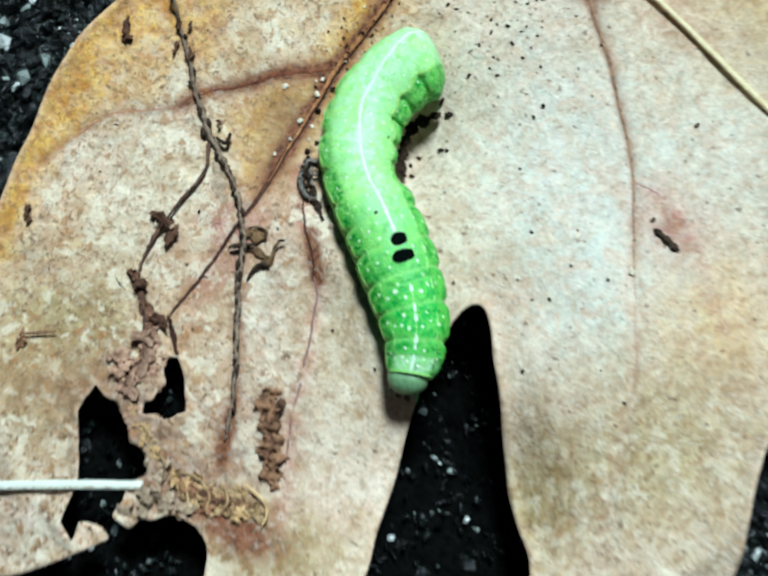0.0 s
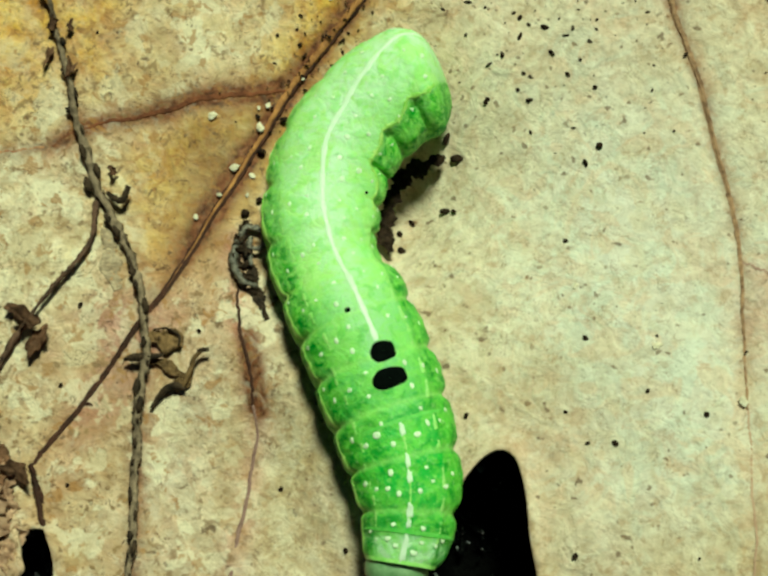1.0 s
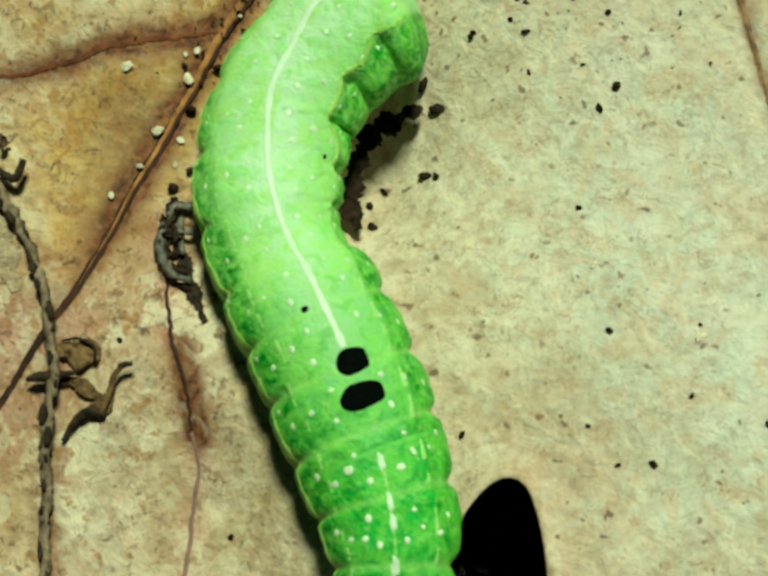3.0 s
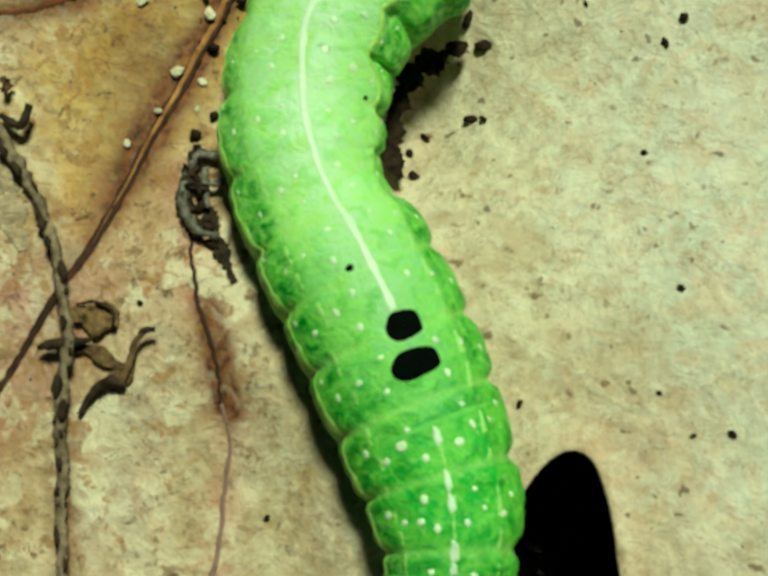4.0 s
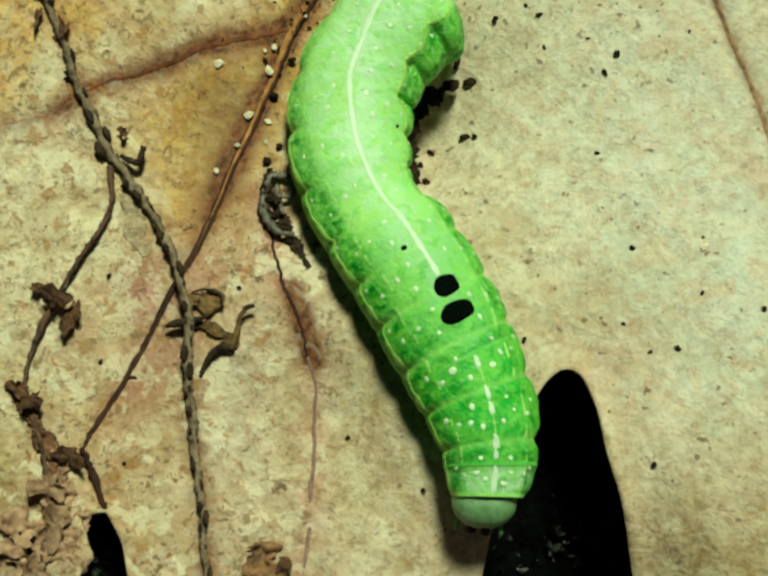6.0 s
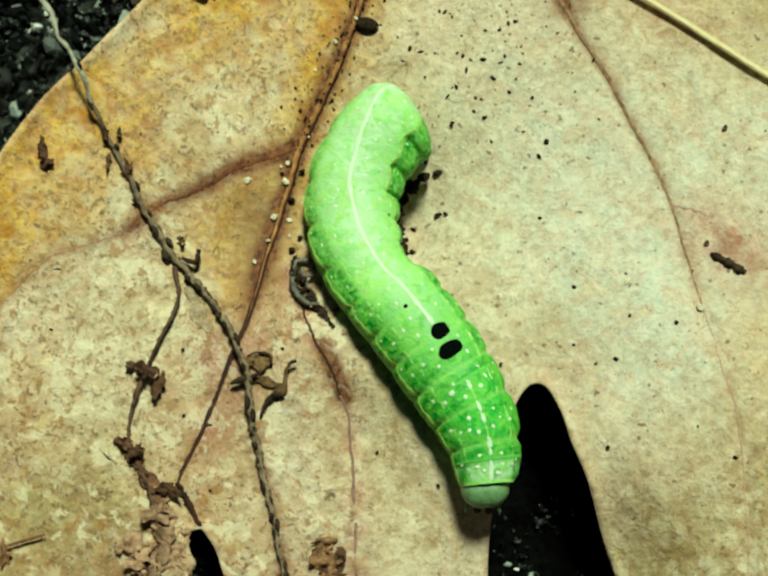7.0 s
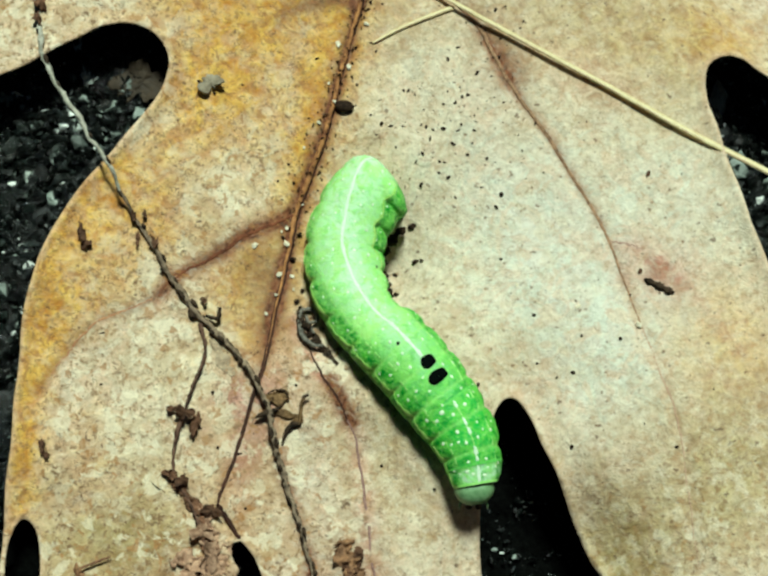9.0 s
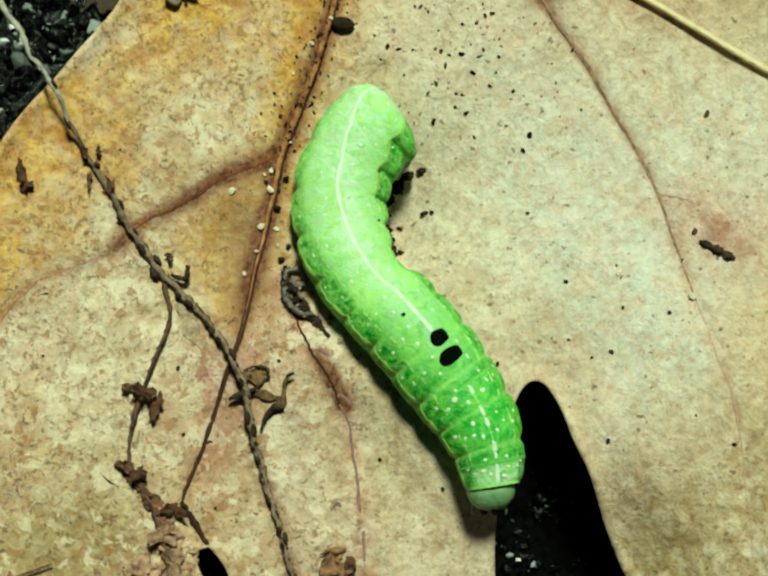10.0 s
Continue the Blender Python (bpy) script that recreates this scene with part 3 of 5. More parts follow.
def build_leaf():
    leaf = thing("oak_leaf", "dry tan and ochre lobed oak leaf lying over dark soil", "leaf")
    rim = spline(MARGIN_LEFT + MARGIN_ROTTEN + MARGIN_HEAD + MARGIN_RIGHT, 1300, closed=True)
    rng = np.random.default_rng(5)
    k = np.arange(len(rim))
    rim += np.c_[np.sin(k * 0.31) * np.sin(k * 0.047), np.sin(k * 0.27 + 1) * np.sin(k * 0.053 + 2)] * 0.09
    rings = [rim, spline(EATEN, 80, closed=True), spline(BITTEN, 80, closed=True)]
    ends = [(ring, np.roll(ring, -1, 0)) for ring in rings]
    a, b = np.concatenate([e[0] for e in ends]), np.concatenate([e[1] for e in ends])
    cell = 0.40
    x, y = np.meshgrid(np.arange(-56, 56.5, cell), np.arange(-52, 56, cell))
    x, y = x.ravel() + rng.uniform(-0.12, 0.12, x.size), y.ravel() + rng.uniform(-0.12, 0.12, y.size)
    inside = np.zeros(len(x), bool)
    near = np.full(len(x), 9.0)
    for (ax, ay), (bx, by) in zip(a, b):
        if ay != by:
            inside ^= ((ay > y) != (by > y)) & (x < (bx - ax) * (y - ay) / (by - ay) + ax)
        close = np.flatnonzero((np.abs(x - ax) < 3) & (np.abs(y - ay) < 3))
        qx, qy = x[close], y[close]
        k = np.clip(((qx - ax) * (bx - ax) + (qy - ay) * (by - ay)) / ((bx - ax) ** 2 + (by - ay) ** 2 + 1e-12), 0, 1)
        near[close] = np.minimum(near[close], np.hypot(qx - ax - k * (bx - ax), qy - ay - k * (by - ay)))
    keep = inside & (near > 0.22)
    x, y = np.concatenate([a[:, 0], x[keep]]), np.concatenate([a[:, 1], y[keep]])
    edge = np.concatenate([np.zeros(len(a)), near[keep]])
    loops, first = [], 0
    for ring in rings:
        loops += [(first + i, first + (i + 1) % len(ring)) for i in range(len(ring))]
        first += len(ring)
    made = delaunay_2d_cdt([Vector(p) for p in zip(x, y)], loops, [], 0, 1e-6, True)
    first = np.array([ids[0] for ids in made[3]])
    x, y, edge = np.array([p[0] for p in made[0]]), np.array([p[1] for p in made[0]]), edge[first]
    tri = np.array([tuple(q) for q in made[2]])
    doubt = np.flatnonzero((edge[tri] == 0).all(1))  # slivers between margin points only: keep those inside
    cx, cy = x[tri[doubt]].mean(1), y[tri[doubt]].mean(1)
    good = np.zeros(len(doubt), bool)
    for (ax, ay), (bx, by) in zip(a, b):
        if ay != by:
            good ^= ((ay > cy) != (by > cy)) & (cx < (bx - ax) * (cy - ay) / (by - ay) + ax)
    ok = np.ones(len(tri), bool)
    ok[doubt] = good
    faces = [tuple(q) for q in tri[ok]]
    near = np.maximum(edge, 0)
    lines = {"mid": near_line(x, y, MIDRIB_LINE), "left": near_line(x, y, VEIN_LEFT), "low": near_line(x, y, VEIN_LOW), "right": near_line(x, y, VEIN_RIGHT), "fork": near_line(x, y, VEIN_FORK)}
    z = leaf_z(x, y) + 0.55 * np.exp(-((near / 0.8) ** 2))
    rot = blob(x, y, -17, -27, 6) + blob(x, y, -9, -32, 6, 3.5) + 0.5 * blob(x, y, -4, -25, 4, 6)
    z += rot * 0.5 * np.sin(x * 2.1 + 1.3 * np.sin(y * 1.7)) * np.sin(y * 1.9 + np.sin(x))
    # cast of the blade: ochre along the margin and in the upper left, rust beside veins, olive in the lower right
    outer = np.array(VEIN_LEFT[:3:-1])  # the ochre lobe ends along the pale outer vein
    above = np.clip((y - np.interp(x, outer[:, 0], outer[:, 1])) / 0.7 + 0.5, 0, 1)
    reach = 2.8 + 9.5 * above
    west = np.clip(1.25 - np.clip(x + 34, 0, 99) / reach, 0, 1) * np.clip((y + 24) / 8, 0, 1) * np.clip((17 - y) / 3, 0, 1)
    ochre = 1.0 * west + 0.95 * blob(x, y, -17, 21, 6, 10, -25) + 0.75 * blob(x, y, -7.5, 20, 2.6, 11, -15) + 1.0 * blob(x, y, -12.8, 4, 3.2, 6.5, -35) + 0.5 * blob(x, y, -12.4, -1.2, 1.6, 4, -30) + 0.5 * blob(x, y, -10.5, 1.5, 3, 5, -15) + 0.9 * blob(x, y, -14, 34, 14, 8) + 0.6 * np.exp(-lines["mid"] / 1.8) + 0.4 * blob(x, y, -21, 9, 8, 3.5, -35)
    ochre = ochre + 0.5 * blob(x, y, -27, -26, 6, 4) + 0.6 * blob(x, y, 33, 27, 5) + 0.45 * blob(x, y, 32, -3, 6, 6) + 0.4 * blob(x, y, 25, 29, 11, 5) + 0.35 * blob(x, y, -28, -14, 4, 9)
    ochre = ochre * (1 - 0.3 * blob(x, y, -33, 27, 6, 4, 25)) * (1 - 0.75 * blob(x, y, -22, -7, 7, 8)) * (1 - 0.5 * blob(x, y, -16.5, 12.5, 5, 4, 20))
    rust = 0.5 * blob(x, y, -1.0, -34.6, 4.5, 2.2, 10) + 0.3 * blob(x, y, -7, -26.5, 1, 3.5, 12) + 1.0 * np.exp(-((lines["left"] / 0.72) ** 2)) * np.clip((x + 25) / 9, 0, 1) * (x < -8.5) + 0.9 * np.exp(-((lines["mid"] / 0.7) ** 2)) * np.clip((y + 8) / 8, 0.15, 1) + 1.0 * np.exp(-((near_line(x, y, DEAD_PATCH) / 0.75) ** 4)) + 0.6 * np.exp(-((lines["right"] / 0.36) ** 2)) * np.clip((y + 2) / 14, 0.1, 1)
    foot = near_line(x, y, CATKIN_FOOT)
    rust = rust + 0.45 * np.exp(-((lines["left"] / 0.45) ** 2)) * (x < -19) + 0.24 * blob(x, y, -12.3, 5, 3.6, 4.2) + 0.3 * blob(x, y, -12.4, -10.5, 1.1, 4.2, -15) + 0.2 * blob(x, y, -14.8, -6.3, 1.8, 2.2) + 0.3 * blob(x, y, -26, -27, 6, 4) + 0.35 * blob(x, y, -3.5, -33.5, 4.5, 2) + 0.25 * blob(x, y, 25.8, 4.2, 2.2, 1.1, -35) + 0.3 * blob(x, y, -11.6, -0.2, 1.1, 3.2, -20) + 0.15 * blob(x, y, -11.6, 3.0, 2.2, 6, -25) + (0.3 + 0.35 * (y < -13)) * np.exp(-((foot / 0.6) ** 2)) + 0.6 * rot + 0.45 * np.exp(-lines["mid"] / 0.9) * blob(x, y, -7, 17, 5, 9) + 0.45 * blob(x, y, 10.6, 27.5, 1.6, 4.5, 28) + 0.3 * blob(x, y, 12, 25, 2.5, 3, -30) + 0.7 * np.exp(-((near_line(x, y, VEIN_UPPER) / 0.7) ** 2)) * np.clip((x + 13) / 5, 0, 1)
    pink = 0.8 * blob(x, y, -15.4, -7.45, 1.9, 0.4, 13) + 0.6 * blob(x, y, -14.8, -6.3, 1.8, 2.2) + 0.1 * blob(x, y, -12, -2, 4, 6) + 1.2 * blob(x, y, -12.9, -10.4, 1.8, 4.5, -15) + 0.5 * blob(x, y, -17.5, -10.5, 2.2, 2.5) + 0.8 * blob(x, y, 25.5, 4.5, 4, 2.5, -35) + 0.25 * np.exp(-((lines["fork"] / 0.6) ** 2)) + 0.25 * blob(x, y, -15, -17, 5, 3) + 0.4 * np.exp(-((lines["left"] / 1.1) ** 2)) * (x > -22) + 0.6 * np.exp(-((lines["low"] / 0.9) ** 2)) + 0.12 * np.exp(-((lines["right"] / 0.9) ** 2)) + 0.25 * blob(x, y, -7, -13, 4, 9) + 0.25 * blob(x, y, -9.5, -2, 3, 6) + 0.3 * blob(x, y, -11.5, -9, 2.5, 5) + 0.3 * blob(x, y, 13, -6.5, 4, 3) + 0.35 * blob(x, y, 20, 24, 5, 2.5, -30)
    olive = 1.0 * blob(x, y, 0.5, -34.0, 7.5, 3.4, 8) + 0.7 * blob(x, y, -2, -34.5, 5, 3) + 0.45 * blob(x, y, -21.5, -16, 3.5, 4) + 0.35 * blob(x, y, -11.8, -17, 2.2, 5) + 0.4 * blob(x, y, 27, 23, 9, 8) + 0.4 * blob(x, y, -14, -13, 4, 5) + 0.5 * blob(x, y, -27, -21, 7, 5) + 0.4 * blob(x, y, -36, 33, 8, 5) + 0.8 * blob(x, y, 31, -15, 8, 9) + 1.0 * blob(x, y, 21.5, -22.5, 4.5, 6, 20) + 0.5 * blob(x, y, 20, 33, 14, 6) + 0.6 * blob(x, y, -27, -26, 9, 6) + 0.35 * blob(x, y, 13, -5, 5, 4) + 0.45 * blob(x, y, 0, -11, 5, 10) + 0.5 * blob(x, y, -9, -1, 4.5, 7) + 0.4 * blob(x, y, -12.2, 4.6, 2.6, 4.5, -30) + 0.5 * blob(x, y, -24, -29.5, 4.5, 2.5, 15) + 0.5 * blob(x, y, -22, -20, 5, 3)
    pale = 0.8 * blob(x, y, -15.6, -2.4, 1.6, 2.6, 35) + 0.7 * blob(x, y, -17.5, 1.2, 1.6, 2.2, 30) + 0.8 * blob(x, y, -25, 12, 2.6, 4, -35) + 0.9 * blob(x, y, -15.4, -6.4, 1.3, 0.5, 10) + 0.7 * blob(x, y, -6.5, -11.5, 1.6, 2.5, 10) + 0.9 * blob(x, y, -16.8, -9, 1.9, 5, 8) + 0.9 * blob(x, y, -7.8, -13.5, 2.0, 6, 12) + 0.95 * blob(x, y, 13, 11, 13, 13) + 0.6 * blob(x, y, 18, -2, 9, 8) + 0.7 * blob(x, y, -22, -7, 6, 8) + 0.5 * blob(x, y, -7, -12, 3.5, 7) + 0.4 * blob(x, y, 27, 12, 5, 10) + 0.35 * blob(x, y, -33, 27, 6, 4, 25) + 0.55 * blob(x, y, -16.5, 12.5, 5, 4, 20) + 0.5 * blob(x, y, 33, 15, 6, 12) + 0.45 * blob(x, y, 4, 26, 7, 6) + 0.6 * blob(x, y, 21, -6, 8, 7)
    rimmed = np.exp(-((near / 0.32) ** 2)) + 0.5 * np.exp(-((near / 1.4) ** 2)) * blob(x, y, 32, 24, 5)
    attrs = {"ochre": ochre, "rust": rust, "olive": olive, "pale": pale, "pink": pink, "rim": rimmed, "fleck": np.clip((5 - x) / 12, 0.36 + 0.3 * blob(x, y, 27, -20, 9, 9), 1), "mint": pale * np.clip((x + 5) / 8, 0, 1) + 0.6 * blob(x, y, -8, -13.5, 2.2, 6, 10)}
    blade = mesh("blade", np.stack([x, y, z], 1), faces, LEAF, leaf, attrs={key: np.clip(value, 0, 1) for key, value in attrs.items()})
    solid = blade.modifiers.new("thickness", "SOLIDIFY")
    solid.thickness, solid.offset = 0.22 * MM, -1

    def wander(p, seed):
        """Small crooks in a vein's course."""
        far = np.linspace(0, len(p) / 200 * 40, len(p)) * 200 / len(p)
        return p + 0.05 * np.c_[np.sin(far * 0.8 + seed) + 0.5 * np.sin(far * 2.3), np.sin(far * 0.9 + seed) + 0.5 * np.sin(far * 2.6 + 1)]

    def vein(name, line, radii, material, label, lift=0.0, flat=0.4, n=200):
        p = wander(spline(line, n), len(line))
        zz = leaf_z(p[:, 0], p[:, 1]) + lift
        v, f = tube(np.c_[p, zz], radii, 8, flat, 0.16, rng)
        return mesh(name, v, f, material, leaf, label)

    def double(name, line, radii, ridge, material, label):
        low = vein(name, line, radii, DARKVEIN if name == "midrib" else VEIN, label, -0.01, 0.2)
        p = wander(spline(line, 240), len(line))[: 182 if name == "midrib" else 190]
        v, f = tube(np.c_[p, leaf_z(p[:, 0], p[:, 1]) + 0.04], ridge, 8, 0.45, 0.3, rng)
        mesh("ridge", v, f, material, low, "lighter rounded ridge of the vein")

    double("midrib", MIDRIB_LINE, (0.34, 0.34, 0.35, 0.42, 0.32, 0.24, 0.20), (0.20, 0.20, 0.20, 0.23, 0.24, 0.12, 0.0), MIDRIB, "dark-edged brown midrib")
    vein("midrib_end", MIDRIB_LINE[-3:], (0.14, 0.20, 0.16), DARKVEIN, "blackened end of the midrib", 0.42, 0.5)
    double("side_vein", VEIN_RIGHT[:11], (0.28, 0.30, 0.27, 0.25, 0.22, 0.17, 0.12), (0.23, 0.25, 0.22, 0.19, 0.14, 0.08, 0.0), VEIN, "patchy brown side vein")
    vein("side_vein", VEIN_RIGHT[10:], (0.12, 0.13, 0.10, 0.06), SALMON, "faint salmon-coloured side vein", -0.02, 0.25)
    vein("side_vein", VEIN_LEFT[:6], (0.14, 0.22, 0.24, 0.20, 0.14, 0.08), REDVEIN, "dark reddish side vein", -0.02, 0.25)
    vein("side_vein", VEIN_LEFT[5:], (0.10, 0.15, 0.13, 0.07), PALEVEIN, "thin orange side vein", -0.02, 0.25)
    vein("side_vein", VEIN_LOW[:5], (0.03, 0.08, 0.11, 0.13, 0.08), DARKVEIN, "thin dark reddish side vein", 0.0, 0.25)
    vein("side_vein", VEIN_LOW[4:], (0.13, 0.15, 0.12, 0.08, 0.05), PURPLE, "faint purplish-brown side vein", -0.02, 0.25)
    vein("side_vein", [(-14.6, -12.9), (-14.2, -12.65), (-13.7, -12.6)], (0.12, 0.09, 0.03), DARKVEIN, "short dark branch of the midrib", -0.01, 0.25)
    vein("side_vein", VEIN_FORK[:3], (0.12, 0.10, 0.05), MAUVE, "thin mauve side vein", -0.02, 0.25)
    return leaf


# ---- the caterpillar ----
SPINE = [(7.35, -17.4), (7.6, -15.8), (7.25, -13.8), (6.7, -12.1), (5.7, -10.2), (3.6, -7.4), (1.5, -4.7), (-0.8, -2.1), (-2.9, 0.5), (-3.8, 2.6), (-4.2, 5.0), (-4.2, 7.0), (-3.6, 8.8), (-2.75, 10.5), (-1.65, 11.9), (-0.5, 13.0), (0.6, 13.8)]
WIDTH_AT = [0, 0.06, 0.11, 0.17, 0.24, 0.30, 0.41, 0.455, 0.485, 0.51, 0.54, 0.60, 0.68, 0.75, 0.83, 0.90, 0.95, 1]
WIDTH_LEFT = [2.15, 2.5, 2.8, 3.1, 3.3, 3.4, 3.45, 3.45, 3.45, 3.42, 3.42, 3.55, 3.8, 3.9, 4.05, 4.15, 4.1, 3.8]
WIDTH_RIGHT = [2.15, 2.75, 3.15, 3.45, 3.75, 3.9, 3.8, 3.8, 3.6, 3.15, 3.05, 3.45, 3.55, 3.6, 3.6, 3.6, 3.6, 3.6]
SEGMENTS = 12
ROLL_AT = [0, 0.09, 0.15, 0.25, 0.38, 0.46, 0.53, 0.59, 0.65, 0.70, 0.75, 0.81, 0.88, 0.94, 1]
ROLL = [-0.07, -0.13, -0.16, -0.25, -0.28, -0.28, -0.27, -0.21, -0.08, 0.02, 0.12, 0.22, 0.42, 0.72, 1.0]
LINE_AT = [0, 0.10, 0.20, 0.45, 0.54, 0.64, 0.71, 0.77, 0.85, 0.93, 1]
LINE_INNER = [0.80, 0.66, 0.58, 0.60, 0.85, 1.10, 1.02, 0.84, 0.90, 1.08, 1.3]  # where the inner flank's line runs


class Body:
    """The caterpillar's outer surface: s runs from the collar to the tail, a is the angle about the axis from the back to its right."""

    def __init__(self):
        self.path = spline(SPINE[1:], 400)
        far = np.r_[0, np.cumsum(np.linalg.norm(np.diff(self.path, axis=0), axis=1))]
        self.length = far[-1]
        self.s = far / far[-1]
        self.left, self.right = (np.convolve(np.pad(np.interp(self.s, WIDTH_AT, w), 4, mode="edge"), np.ones(9) / 9, "valid") for w in (WIDTH_LEFT, WIDTH_RIGHT))
        way = np.gradient(self.path, axis=0)
        self.way = way / np.linalg.norm(way, axis=1, keepdims=True)

    def point(self, s, a, lift=0.0):
        s, a = np.broadcast_arrays(np.asarray(s, float), np.asarray(a, float))
        c = np.clip(s, 0, 1)
        x, y = np.interp(c, self.s, self.path[:, 0]), np.interp(c, self.s, self.path[:, 1])
        wx, wy = np.interp(c, self.s, self.way[:, 0]), np.interp(c, self.s, self.way[:, 1])
        over = np.clip((c - 0.93) / 0.07, 0, 1)
        close = np.sqrt(np.clip(1 - 0.97 * over**2.6, 0.02, 1))
        left, right = np.interp(c, self.s, self.left) * close, np.interp(c, self.s, self.right) * close
        h = (left + right) / 2
        # seen from above with the head ahead, "right" of the walker: (-way) turned
        rx, ry = -wy, wx
        roll = np.interp(c, ROLL_AT, ROLL)
        b = a + roll
        ring = (c * SEGMENTS) % 1.0
        crease = np.exp(-((np.minimum(ring, 1 - ring) / 0.10) ** 2))
        sub = np.exp(-((np.abs(ring - 0.45) / 0.07) ** 2)) + 0.7 * np.exp(-((np.abs(ring - 0.72) / 0.06) ** 2))
        lateral = np.exp(-(((np.abs(a) - 1.45) / 0.35) ** 2))
        head_end = np.clip(1 - c / 0.45, 0, 1)
        swell = 1 - (0.006 + 0.018 * head_end + 0.06 * lateral) * crease - (0.002 + 0.012 * lateral) * sub + lateral * (0.075 * np.sqrt(np.abs(np.sin(np.pi * ring))) - 0.025)
        swell = swell + 0.003 * np.sin(c * 190 + 3 * a) * np.sin(a * 7 + c * 40) + 0.005 * np.sin(c * 117 + 2.3 * np.sin(5 * a)) * np.sin(a * 4.3 + 2 * np.sin(c * 61))
        # the inner flank: a raised line, a groove under it, and puffed folds down to the legs
        under = -a - self.line(c)
        bunch = np.clip((c - 0.64) / 0.08, 0, 1)
        puff = np.abs(np.sin(np.pi * (c * SEGMENTS + 0.1))) ** 0.7
        below = np.clip(under / 0.2, 0, 1) * (under < 1.6)
        swell = swell + np.where(a < 0, 0.025 * np.exp(-((under / 0.09) ** 2)) - (0.015 + 0.03 * bunch) * np.exp(-(((under - 0.2) / 0.12) ** 2)) * (1.2 - puff) + bunch * below * (0.06 * puff - 0.07), 0)
        w = np.where(np.sin(b) > 0, left, right) * swell + lift
        flat = np.interp(c, [0.45, 0.68], [0.80, 0.72])
        tall = h * flat * swell + lift
        cz = leaf_base(x, y) + gap_dip(x, y) + tail_pit(x, y) + h * flat + 0.15
        low = np.where(np.cos(b) < 0, 0.86, 1.0)
        return np.stack([x + rx * np.sin(b) * w, y + ry * np.sin(b) * w, cz + np.cos(b) * tall * low], -1)

    def line(self, s):
        """The angle at which the inner flank's line runs, drawn in at each fold of the bunched hind part."""
        gather = 0.10 * np.clip((s - 0.62) / 0.08, 0, 1)
        return np.interp(s, LINE_AT, LINE_INNER) + (0.03 + gather) * (np.abs(np.sin(np.pi * (s * SEGMENTS + 0.1))) - 0.6)

    def patch(self, s0, s1, a0, a1, n, m, lift, round_off=False, wobble=0.0, inner=False):
        """A skin-tight piece with thickness: its top and its rim."""
        u, v = np.linspace(-1, 1, n), np.linspace(-1, 1, m)
        if round_off:
            rr, aa = np.meshgrid(np.linspace(0.02, 1, n), np.linspace(0, 2 * np.pi, m, endpoint=False), indexing="ij")
            odd = 1 + wobble * np.sin(3 * aa + 1) + wobble * np.sin(5 * aa)
            pw = 0.8
            uu = rr * odd * np.sign(np.cos(aa)) * np.abs(np.cos(aa)) ** pw
            vv = rr * odd * np.sign(np.sin(aa)) * np.abs(np.sin(aa)) ** pw
            high = lift * np.sqrt(np.clip(1 - rr**4, 0, 1)) - 0.05 * (rr > 0.99)
            closed = True
        else:
            uu, vv = np.meshgrid(u, v, indexing="ij")
            high = lift * np.sqrt(np.clip(1 - vv**4, 0, 1)) - 0.05 * (np.abs(vv) > 0.99)
            vv = vv * (1 + wobble * np.sin(uu * 37) * 0.6 + wobble * np.sin(uu * 91 + 1) * 0.4)
            closed = False
        ps = (s0 + s1) / 2 + uu * (s1 - s0) / 2
        pa = (a0 + a1) / 2 + vv * (a1 - a0) / 2
        if inner:
            pa = pa - self.line(ps)
        p = self.point(ps, pa, high).reshape(-1, 3)
        f = []
        for i in range(n - 1):
            for k in range(m if closed else m - 1):
                f.append((i * m + k, i * m + (k + 1) % m, (i + 1) * m + (k + 1) % m, (i + 1) * m + k))
        return p, f

    def find(self, x, y):
        """The s and a of the back's point over a place in plan."""
        s = self.s[np.argmin(np.hypot(*(self.path - (x, y)).T))]
        a = np.linspace(-1.4, 1.4, 281)
        p = self.point(s, a)
        return s, a[np.argmin(np.hypot(p[:, 0] - x, p[:, 1] - y))]


